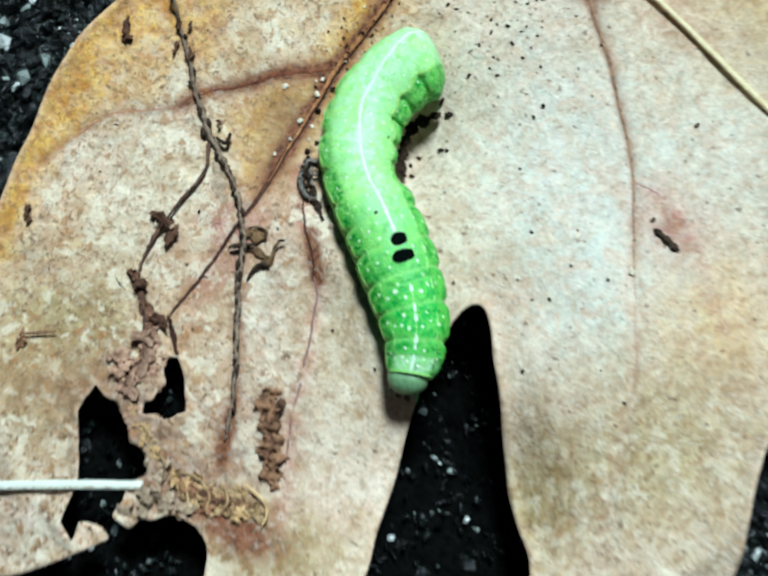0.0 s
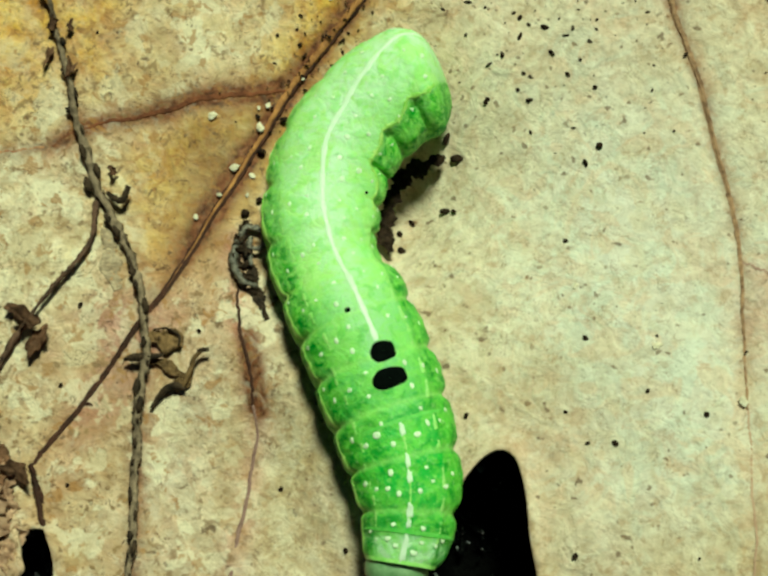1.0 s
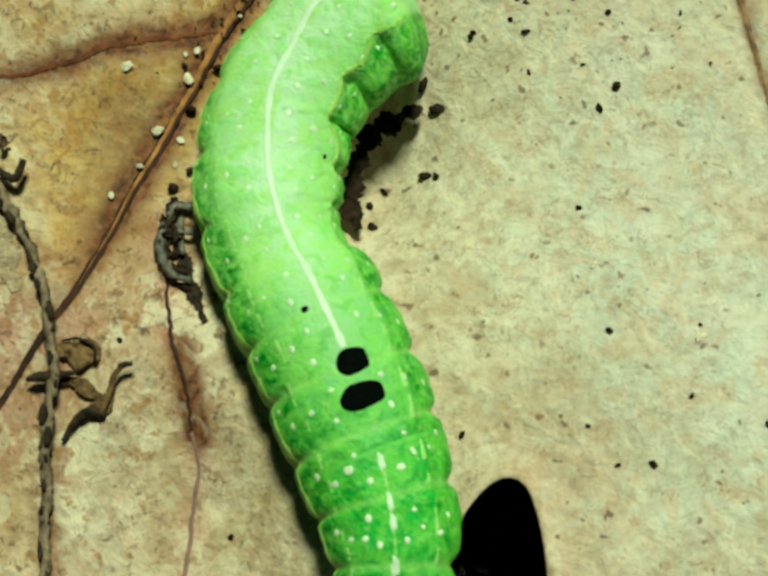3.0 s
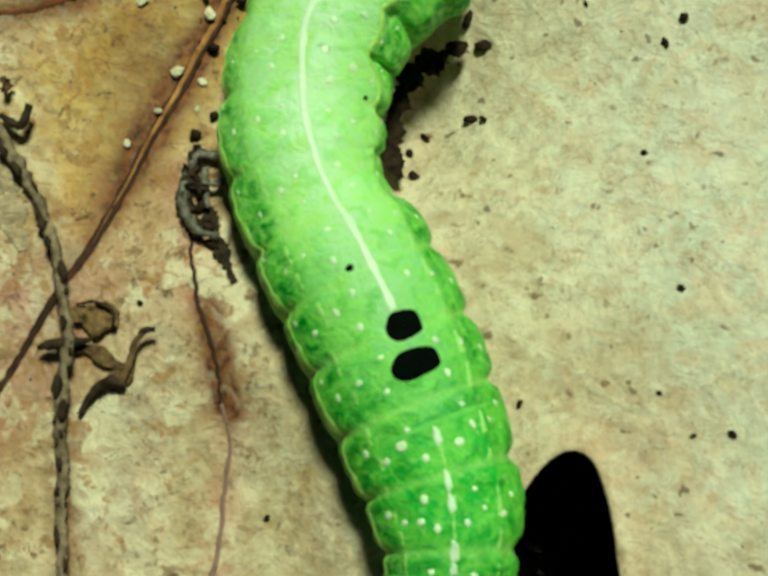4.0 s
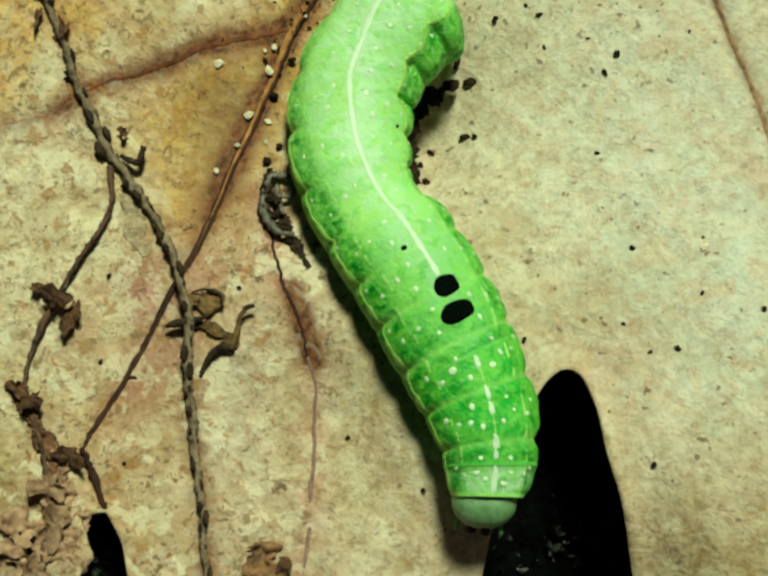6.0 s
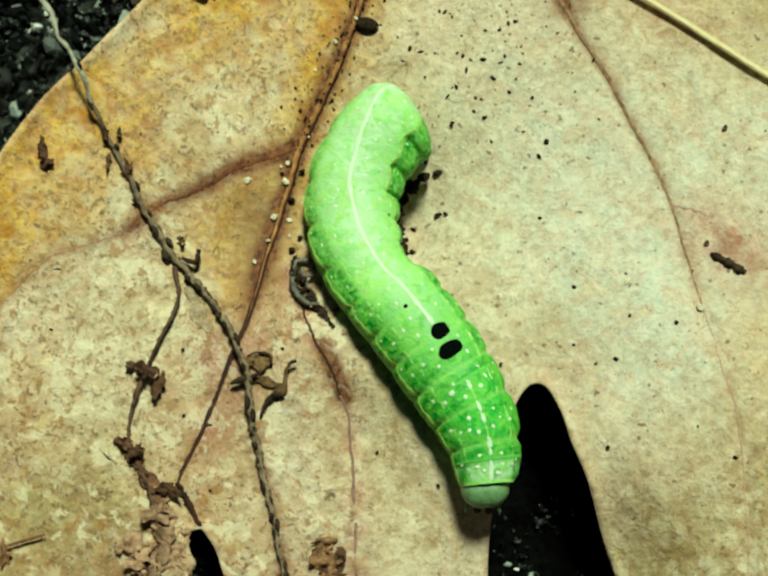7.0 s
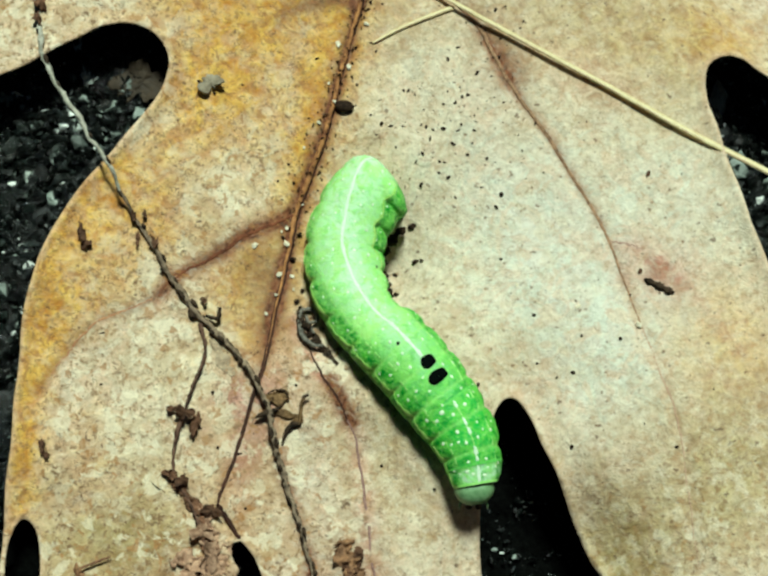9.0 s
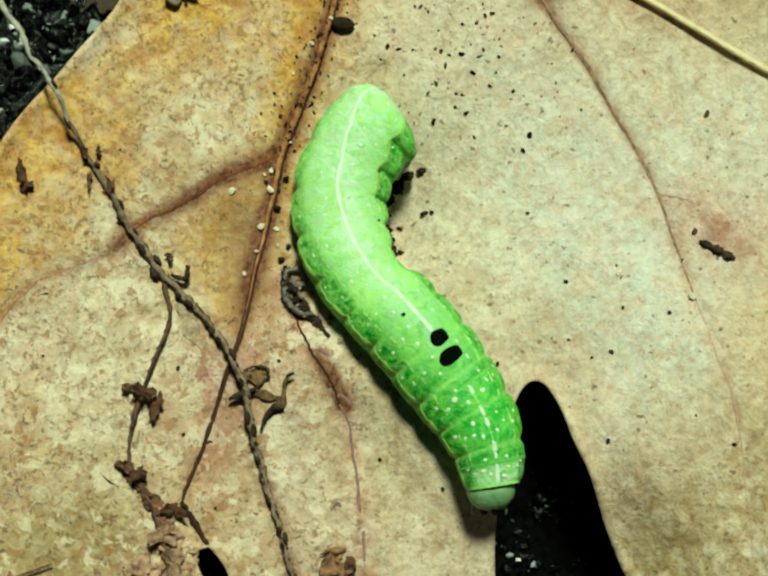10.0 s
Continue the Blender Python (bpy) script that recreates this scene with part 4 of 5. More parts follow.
def build_caterpillar():
    rng = np.random.default_rng(12)
    cat = thing("caterpillar", "plump green caterpillar with a white back line and two black spots", "caterpillar")
    bd = Body()
    n, m = 420, 72
    s = np.linspace(0, 1, n)
    a = np.linspace(-np.pi, np.pi, m, endpoint=False)
    ss, aa = np.meshgrid(s, a, indexing="ij")
    v = bd.point(ss, aa).reshape(-1, 3)
    f = [(i * m + k, (i + 1) * m + k, (i + 1) * m + (k + 1) % m, i * m + (k + 1) % m) for i in range(n - 1) for k in range(m)]
    v = np.concatenate([v, v[:m].mean(0)[None], v[-m:].mean(0)[None]])
    f += [(n * m, k, (k + 1) % m) for k in range(m)] + [(n * m + 1, (n - 1) * m + (k + 1) % m, (n - 1) * m + k) for k in range(m)]
    ring = (ss * SEGMENTS) % 1.0
    fold = np.exp(-((np.minimum(ring, 1 - ring) / 0.06) ** 2)) * (0.12 + 0.55 * (ss < 0.42))
    front = np.clip(1 - np.abs(ss - 0.16) / 0.34, 0, 1) ** 0.7
    inner = aa < 0
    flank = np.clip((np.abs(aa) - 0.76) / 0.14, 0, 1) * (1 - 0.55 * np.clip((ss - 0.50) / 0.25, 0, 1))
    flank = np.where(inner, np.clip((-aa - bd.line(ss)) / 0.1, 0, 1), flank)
    shy = np.where(inner, 0.25, 1.0)
    pair = 0.5 + 0.5 * np.cos(4 * np.pi * (ring - 0.28))
    blotch_and_shade = shy * pair * np.exp(-(((np.abs(aa) - 1.10) / 0.17) ** 2)) * 1.3 * (1 - 0.6 * np.clip((ss - 0.45) / 0.35, 0, 1)) + 0.8 * pair * np.exp(-(((np.abs(aa) - 0.52) / 0.16) ** 2)) * np.clip((0.34 - ss) / 0.1, 0, 1) * (ss > 0.05)
    blotch_and_shade = np.maximum(blotch_and_shade, np.clip((np.abs(aa) - 1.6) / 0.25, 0, 1))  # belly painted darker to deepen the shade under the body
    light = np.exp(-((aa / (0.55 + 0.2 * np.clip((ss - 0.50) / 0.2, 0, 1) + 0.5 * np.clip((ss - 0.88) / 0.1, 0, 1))) ** 2)) * np.clip((ss - 0.20) / 0.40, 0, 1) + 0.9 * np.clip((0.055 - ss) / 0.02, 0, 1)
    ext = lambda q, e: np.r_[q.ravel(), e, e]
    body = mesh("body", v, f, SKIN, cat, "soft green body in twelve folded segments", attrs={"front": ext(front, 0), "fold": ext(fold, 0), "flank": ext(flank, 1), "blotch_and_shade": ext(blotch_and_shade, 0), "light": ext(light, 0)})

    def on_body(name, pf, material, label=""):
        return mesh(name, *pf, material, body, label)

    s1, a1 = bd.find(3.1, -4.75)
    s2, a2 = bd.find(3.95, -6.15)
    on_body("back_line", bd.patch(s1 + 0.02, 0.975, -0.052, 0.052, 260, 7, 0.035, wobble=0.25), STRIPE, "white line along the back")
    on_body("back_line", bd.patch(0.058, 0.215, -0.03, 0.03, 90, 5, 0.02, wobble=0.7), SUBLINE, "thin broken pale line behind the head")
    for lo, hi, wide in ((0.002, 0.048, 0.08), (0.060, 0.068, 0.06), (0.074, 0.092, 0.075), (0.128, 0.142, 0.055), (0.15, 0.168, 0.045), (0.2, 0.216, 0.05)):
        on_body("back_dash", bd.patch(lo - 0.004, hi + 0.004, -wide, wide, 6, 24, 0.04, True, 0.12), STRIPE)
    at = 0.05
    while at < 0.93:  # broken paler line above the outer flank
        ang, far = 0.82 + rng.uniform(-0.05, 0.05), rng.uniform(0.010, 0.035)
        on_body("flank_dash", bd.patch(at, at + far, ang - 0.045, ang + 0.045, 14, 5, 0.012, wobble=0.9), SUBLINE)
        at += far + rng.uniform(0.006, 0.03)
    on_body("side_line", bd.patch(0.01, 0.985, 1.36 - 0.055, 1.36 + 0.055, 300, 7, 0.03, wobble=1.1), YELLOW, "yellowish line along the flank")
    on_body("side_line", bd.patch(0.64, 0.97, -0.05, 0.05, 160, 7, 0.03, wobble=0.7, inner=True), YELLOW, "yellowish line along the flank")
    at = 0.04
    while at < 0.63:  # further forward the line is broken and faint
        far = rng.uniform(0.008, 0.03)
        on_body("flank_dash", bd.patch(at, at + far, -0.045, 0.045, 12, 5, 0.02, wobble=0.7, inner=True), SUBLINE)
        at += far + rng.uniform(0.006, 0.03)
    on_body("black_spot", bd.patch(s1 - 0.0185, s1 + 0.0185, a1 - 0.215, a1 + 0.225, 7, 40, 0.06, True, 0.03), BLACK)
    on_body("black_spot", bd.patch(s2 - 0.0185, s2 + 0.0185, a2 - 0.31, a2 + 0.29, 7, 40, 0.06, True, 0.03), BLACK)
    sm, am = bd.find(0.4, -3.15)
    on_body("black_dot", bd.patch(sm - 0.005, sm + 0.005, am - 0.055, am + 0.055, 4, 16, 0.04, True), BLACK)
    sm, am = bd.find(-1.4, 4.6)
    on_body("black_dot", bd.patch(sm - 0.004, sm + 0.004, am - 0.04, am + 0.04, 4, 16, 0.04, True), BLACK)
    on_body("collar", bd.patch(0.0, 0.006, -1.5, 1.5, 5, 60, 0.03), SUBLINE, "pale band behind the head")
    on_body("neck_fold", bd.patch(0.048, 0.054, -1.35, 1.35, 7, 60, 0.05, wobble=0.3), NECK)
    on_body("neck_fold", bd.patch(0.220, 0.226, -0.8, 0.62, 5, 50, 0.01, wobble=0.5), NECK)
    # small white warts, in the same rows on every segment
    wart = bpy.data.meshes.new("wart")
    wv, wf = BALL2
    wart.from_pydata((wv * (0.145, 0.145, 0.024) * MM).tolist(), [], wf)
    wart.polygons.foreach_set("use_smooth", [True] * len(wf))
    wart.materials.append(WART)
    for k in range(SEGMENTS):
        rows = [(0.30, 0.36), (0.58, 0.62), (0.45, 1.0), (0.80, 1.22), (0.72, 0.30)] if k > 2 else [(0.3, 0.22), (0.5, 0.42), (0.45, 0.72), (0.62, 0.95), (0.75, 0.36)]
        for ring_at, angle in rows:
            for side in (-1, 1):
                sw = (k + ring_at + rng.uniform(-0.05, 0.05)) / SEGMENTS
                if sw > 0.97:
                    continue
                ang = side * (angle + rng.uniform(-0.05, 0.05))
                p = bd.point(sw, ang, 0.0)
                if min(np.hypot(p[0] - 3.1, p[1] + 4.75), np.hypot(p[0] - 3.95, p[1] + 6.15)) < 1.15:
                    continue
                q = bd.point(sw, ang, 1.0)
                o = new("wart", wart)
                o.parent = body
                size = rng.uniform(0.75, 1.25) * (1.2 if k < 3 else 1.0)
                o.matrix_local = Matrix.Translation(Vector(p) * MM) @ Vector(q - p).to_track_quat("Z", "Y").to_matrix().to_4x4() @ Matrix.Diagonal((size * rng.uniform(0.75, 1.2), size * rng.uniform(0.75, 1.2), size, 1))
    # head: two rounded cheeks in one shell, bent down over the leaf's edge
    hv, hf = BALL3
    hv = hv * (1.86, 1.5, 1.6)
    hv[:, 0] *= 1 - 0.10 * np.exp(-((hv[:, 0] / 0.35) ** 2)) * (hv[:, 1] < 0)
    hv[:, 2] -= 0.22 * np.exp(-((hv[:, 0] / 0.25) ** 2)) * (hv[:, 2] > 0)
    turn = np.array(Euler((radians(32), 0, radians(8))).to_matrix())
    hz = float(leaf_base(7.5, -16) + gap_dip(7.5, -16)) + 1.75
    head = mesh("head", hv @ turn.T, hf, HEAD, cat, "pale grey-green rounded head", offset=(7.45, -16.1, hz))
    for side in (-1, 1):
        v, f = lump(rng, (0.34, 0.3, 0.25), 0.1)
        mesh("mandible", v + (side * 0.42, -1.55, -0.75), f, HUSK, head, "brownish jaw")
        v, f = tube([(side * 1.15, -1.1, -0.5), (side * 1.3, -1.5, -0.7), (side * 1.3, -1.8, -0.95)], (0.14, 0.11, 0.04), 7)
        mesh("antenna", v, f, HEAD, head, "short pale feeler")
        for k in range(3):
            v, f = lump(rng, (0.1, 0.1, 0.08), 0.05, BALL1)
            mesh("eye", v + (side * (1.55 - 0.1 * k), -0.75 + 0.25 * k, -0.1 - 0.1 * k), f, BLACK, head)
    for sw in (0.03, 0.095, 0.17):  # jointed front legs
        for side in (-1, 1):
            p = bd.point(sw, side * 2.5)
            q = bd.point(sw, side * 2.3, 0.15)
            ground = float(leaf_base(q[0], q[1])) + 0.1
            v, f = tube(np.array([p + (0, 0, 0.3), (p + q) / 2 - (0, 0, 0.1), (q[0], q[1], (q[2] + ground) / 2), (q[0], q[1], ground)]), (0.5, 0.4, 0.26, 0.08), 9)
            leg = mesh("front_leg", v, f, LEG, cat)
            v, f = tube([(q[0], q[1], ground + 0.15), (q[0], q[1] - 0.1, ground - 0.03)], (0.1, 0.03), 6)
            mesh("claw", v, f, CLAW, leg)
    for sw in (0.52, 0.61, 0.70, 0.79, 0.945):  # fleshy hind legs
        for side in (-1, 1):
            p = bd.point(sw, side * 2.4)
            ground = float(leaf_base(p[0], p[1])) + 0.02
            v, f = tube(np.array([p + (0, 0, 1.1), p + (0, 0, 0.3), (p[0], p[1], ground + 0.35), (p[0], p[1], ground)]), (0.85, 0.75, 0.55, 0.62), 14, 1, 0.04, rng)
            leg = mesh("hind_leg", v, f, LEG, cat)
            v, f = tube(np.array([(p[0], p[1], ground + 0.16), (p[0], p[1], ground - 0.02)]), (0.6, 0.55), 14)
            mesh("foot", v, f, HUSK, leg)
    return cat


# ---- things lying on the leaf ----
CATKIN = [(-34.5, 36, 3.0), (-33.5, 28.7, 4.0), (-33.2, 26.5, 4.6), (-32.6, 23.8, 4.9), (-31.5, 21.5, 5.0), (-29.8, 18.9, 5.0), (-28.0, 16.1, 4.9), (-26.2, 13.3, 4.6), (-24.4, 9.7, 0), (-22.5, 6.8, 0), (-20.7, 3.8, 0), (-18.4, 0.6, 0), (-16.5, -1.3, 0), (-14.2, -3.7, 0), (-12.4, -6.4, 0), (-11.6, -8.2, 0), (-10.9, -11.4, 0), (-10.1, -14.4, 0), (-9.2, -17.2, 0), (-8.3, -19.8, 0), (-7.4, -23.3, 0), (-6.9, -26.5, 0)]
CATKIN_BRANCH = [(-17.9, -0.5), (-17.4, -3.2), (-18.5, -6.5), (-19.3, -9.0), (-19.9, -11.0), (-20.2, -13.3), (-19.8, -15.3), (-18.7, -17.0), (-17.6, -19.5), (-16.8, -22.5), (-17.6, -25.2)]


def crumple(rng, w, h, bend=0.6, n=9, m=26, thick=0.07):
    """A shrivelled flake: a folded, curled sheet with ragged outline and thickness."""
    r, t = np.meshgrid(np.linspace(0.02, 1, n), np.arange(m) / m * 2 * np.pi, indexing="ij")
    k = rng.uniform(0, 6.28, 8)
    reach = 1 + 0.28 * np.sin(2 * t + k[0]) + 0.20 * np.sin(3 * t + k[1]) + 0.17 * np.sin(7 * t + k[2]) + rng.normal(0, 0.10, m)[None, :]
    x, y = r * reach * np.cos(t) * w, r * reach * np.sin(t) * h
    size = min(w, h)
    z = bend * size * (0.9 * np.cos(2 * t + k[3]) * r**2 + 0.55 * np.sin(3 * t + k[4]) * r**1.5 + 0.35 * np.sin(5 * t + 4 * r + k[5]) * r) + rng.normal(0, 0.05 * size * (0.3 + bend), r.shape)
    top = np.stack([x, y, z], -1).reshape(-1, 3)
    both = np.concatenate([top, top - (0, 0, thick)])
    i = np.arange(n * m).reshape(n, m)
    nxt = np.roll(i, -1, 1)
    q = np.stack([i[:-1], i[1:], nxt[1:], nxt[:-1]], -1).reshape(-1, 4)
    f = [tuple(p) for p in q] + [tuple(p[::-1] + n * m) for p in q]
    f += [(i[-1, a], nxt[-1, a], nxt[-1, a] + n * m, i[-1, a] + n * m)[::-1] for a in range(m)]
    f += [tuple(i[0]), tuple(i[0][::-1] + n * m)]
    both[:, 2] -= both[:, 2].min()
    return both, f


def build_catkin():
    rng = np.random.default_rng(21)
    cat = thing("dried_catkin", "withered grey-brown flower stalk draped across the leaf", "dried stalk")
    p = spline([q[:2] for q in CATKIN], 220)
    set_z = spline([(q[0], q[1], q[2] if q[2] else float(leaf_base(q[0], q[1])) + (0.9 if -12 < q[1] < -5 else 0.45)) for q in CATKIN], 220)
    j = np.arange(220)
    set_z += np.c_[0.10 * np.sin(j * 0.55) * np.sin(j * 0.13), 0.10 * np.sin(j * 0.47 + 2) * np.sin(j * 0.17), 0.05 * np.sin(j * 0.6)]
    v, f = tube(np.c_[set_z], (0.27, 0.26, 0.22, 0.22, 0.15, 0.17, 0.25, 0.26, 0.25, 0.25, 0.22, 0.14), 9, 0.6, 0.6, rng)
    cut = 84 * 9
    mesh("stem", v, [q for q in f if max(q) < cut + 9], BLEACHED, cat, "thin wrinkled bleached upper stem")
    mesh("stem", v, [q for q in f if min(q) >= cut], GREYSTALK, cat, "thin wrinkled grey-brown lower stem")
    way = np.gradient(set_z, axis=0)
    side = np.cross(way, (0, 0, 1.0))
    side /= np.linalg.norm(side, axis=1, keepdims=True)
    k, flip = 20, 1
    while k < 212:  # blackened shreds of bark cling to the stem, now on one side, now on the other
        far = int(rng.integers(2, 5))
        k2 = np.arange(k, min(k + far, 219))
        flip = -flip if rng.random() < 0.8 else flip
        line = set_z[k2] + side[k2] * (flip * rng.uniform(0.12, 0.22 + 0.2 * (84 < k < 140))) + np.c_[0 * k2, 0 * k2, 0 * k2 + rng.uniform(0.08, 0.24)]
        wide = rng.uniform(0.10, 0.24)
        v, f = tube(line, (wide * 0.5, wide, wide, wide * 0.4), 6, 1, 0.4, rng)
        mesh("bark_shred", v, f, STALK, cat)
        k += int(rng.integers(2, 5)) if k > 84 else 9
    for x, y, w, h in ((-33.9, 31.2, 0.6, 0.9), (-33.2, 29.4, 0.5, 0.8), (-34.6, 33.0, 0.7, 0.9), (-35.8, 32.6, 0.9, 0.4), (-33.4, 27.8, 0.35, 0.6), (-22.2, 6.9, 0.25, 0.7), (-23.8, 7.2, 0.2, 0.6), (-24.2, 9.3, 0.3, 0.4), (-23.2, 9.6, 0.25, 0.3), (-17.6, 1.6, 0.3, 0.3)):
        v, f = crumple(rng, w, h, 0.7)
        mesh("bract", v, f, HUSK, cat, offset=(x, y, float(leaf_base(x, y)) + 0.3))
    b = spline(CATKIN_BRANCH, 110)
    zb = leaf_base(b[:, 0], b[:, 1]) + 0.28 + 0.3 * np.exp(-(((np.arange(110) - 28) / 16) ** 2))
    v, f = tube(np.c_[b, zb], (0.20, 0.13, 0.17, 0.11, 0.18, 0.12, 0.19, 0.14, 0.24, 0.2, 0.3), 8, 0.9, 0.6, rng)
    mesh("side_stem", v, f, SIDESTALK, cat, "thin crooked side stem")
    v, f = tatter(rng, [(-16.9, -1.4), (-16.3, -3.0), (-15.4, -4.6), (-14.8, -5.4)], (0.2, 0.5, 0.6, 0.3), 0.02, 0.05, thick=0.02, torn=0.05)
    mesh("papery_scrap", v, f, PAPER, cat, "grey-pink papery scrap")
    for x, y, w, h, lift in ((-20.3, -8.6, 0.5, 0.35, 0.2), (-19.2, -9.0, 0.8, 0.7, 0.3), (-18.2, -9.9, 0.5, 0.9, 0.1), (-20.4, -14.6, 0.6, 0.5, 0.2), (-19.3, -15.2, 0.5, 0.7, 0.2), (-16.6, -17.9, 0.8, 0.6, 0.2), (-17.4, -19.9, 0.9, 0.8, 0.2), (-16.4, -21.8, 0.8, 1.1, 0.2), (-18.3, -23.4, 1.0, 0.7, 0.2), (-16.9, -24.8, 0.9, 0.9, 0.2)):
        v, f = crumple(rng, w, h, 0.5 if y < -17 else 0.7)
        mesh("bract", v, f, SHRED if y < -19 else HUSK, cat, offset=(x, y, float(leaf_base(x, y)) + lift))
    for line, wide, lift, label in (
        ([(-11.9, -7.7), (-11.2, -7.45), (-10.4, -7.4), (-9.55, -7.3)], (0.3, 0.62, 0.66, 0.4), 0.3, "olive-brown cupped bract"),
        ([(-11.2, -8.9), (-10.3, -8.9), (-9.4, -9.1), (-8.7, -9.2)], (0.25, 0.32, 0.3, 0.2), 0.25, "olive-brown papery web"),
        ([(-9.9, -10.5), (-9.3, -9.95), (-8.7, -9.6), (-8.4, -8.8)], (0.12, 0.3, 0.34, 0.12), 0.2, "olive-brown papery web"),
    ):
        v, f = tatter(rng, line, wide, lift, 0.35, torn=0.08)
        mesh("bract", v, f, BRACT, cat, label)
    stubs = (
        ([(-17.4, 0.15, 0.5), (-16.6, -0.1, 0.8), (-16.2, 0.0, 0.9), (-16.1, 0.9, 1.1)], (0.14, 0.22, 0.20, 0.18), STALK, "black hooked stub"),
        ([(-12.7, -9.4, 0.6), (-12.3, -9.2, 0.75), (-11.9, -9.05, 0.8), (-11.1, -8.75, 0.7), (-10.4, -8.4, 0.6)], (0.10, 0.26, 0.30, 0.20, 0.09), STALK, "black crooked stub"),
        ([(-8.6, -9.9, 0.4), (-8.45, -8.9, 0.6), (-8.4, -8.0, 0.75), (-8.15, -7.55, 0.8)], (0.12, 0.17, 0.15, 0.13), BRACT, "brown crooked stub"),
        ([(-8.3, -7.65, 0.8), (-8.1, -7.45, 0.85), (-7.7, -7.3, 0.8)], (0.12, 0.15, 0.12), STALK, "black tip of the crooked stub"),
        ([(-10.15, -11.7, 0.25), (-9.95, -11.0, 0.35), (-9.65, -10.4, 0.4), (-9.1, -9.95, 0.45), (-8.4, -9.95, 0.4)], (0.12, 0.16, 0.24, 0.26, 0.12), STALK, "black curved stub"),
        ([(-11.6, -7.1, 0.5), (-10.8, -6.8, 0.6), (-9.9, -6.95, 0.65), (-9.65, -7.6, 0.6)], (0.05, 0.08, 0.10, 0.06), STALK, "dark curled edge"),
    )
    for line, r, m, label in stubs:
        q = spline([(a, c, float(leaf_base(a, c)) + d) for a, c, d in line], 24)
        v, f = tube(q, r, 8, 1, 0.2, rng)
        mesh("stub", v, f, m, cat, label)


def build_straws():
    rng = np.random.default_rng(31)

    def straw(line, radii, material, label, lift):
        p = spline(line, 70)
        z = np.array([max(float(leaf_base(x, y)), GROUND) for x, y in p])
        lin = np.polyval(np.polyfit(np.arange(70), z, 2), np.arange(70))
        lin += max(0, float((z - lin).max())) + lift
        v, f = tube(np.c_[p, lin], radii, 10, 0.35, 0.05, rng)
        ob = mesh("straw", v, f, material)
        seam = np.c_[p, lin] + (0, 0, 0.02)
        way = np.gradient(seam, axis=0)
        seam += np.cross(way / np.linalg.norm(way, axis=1, keepdims=True), (0, 0, 1.0)) * (np.interp(np.linspace(0, 1, 70), np.linspace(0, 1, len(radii)), radii) * 0.55)[:, None]
        sv, sf = tube(seam, [r * 0.28 for r in radii], 6, 0.9, 0.3, rng)
        mesh("seam", sv, sf, SHRED if material is STRAW else PAPER, ob, "darker seam along the straw")
        tagged(ob, label, "straw", "dry straws")

    straw([(0.5, 35.0), (6.1, 32.0), (14.8, 27.1), (22.8, 22.4), (28.9, 18.5), (36.0, 14.2), (44, 9.0)], (0.22, 0.25, 0.28, 0.31, 0.32, 0.3), STRAW, "long flat yellow straw lying on the leaf", 0.15)
    straw([(-1.6, 27.6), (1.7, 29.4), (6.5, 31.5)], (0.12, 0.2, 0.24), STRAW, "short thin tan straw on the leaf", 0.12)
    straw([(-34, -40), (-25.1, -36.9), (-18.7, -34.7), (-12.7, -32.7)], (0.36, 0.42, 0.45, 0.40), WHITESTRAW, "bleached white straw over a gap in the leaf", 0.35)


CRUMBS = [(-18.4, 22.8), (-16.2, 22.9), (-16.9, 21.7), (-18.0, 21.8), (-21.6, 9.8), (-16.1, -12.1), (0.7, 17.3), (7.1, 19.6), (10.8, 6.1), (13.7, 0.5), (17.7, 1.8), (18.1, -1.6), (13.9, -4.2), (8.3, -6.2), (15.7, -5.6), (17.2, -5.1), (15.1, 14.7), (9.6, 16.2), (7.7, 16.6), (8.2, 17.7), (3.2, 13.6), (-10.8, 13.5), (-9.8, 15.2), (23.5, -10.1), (16.9, -12.1), (4.0, -16.0), (-0.9, -13.8), (-13.5, -17.7), (-16.7, -7.0), (-8.9, -6.3), (21.7, -2.0)]


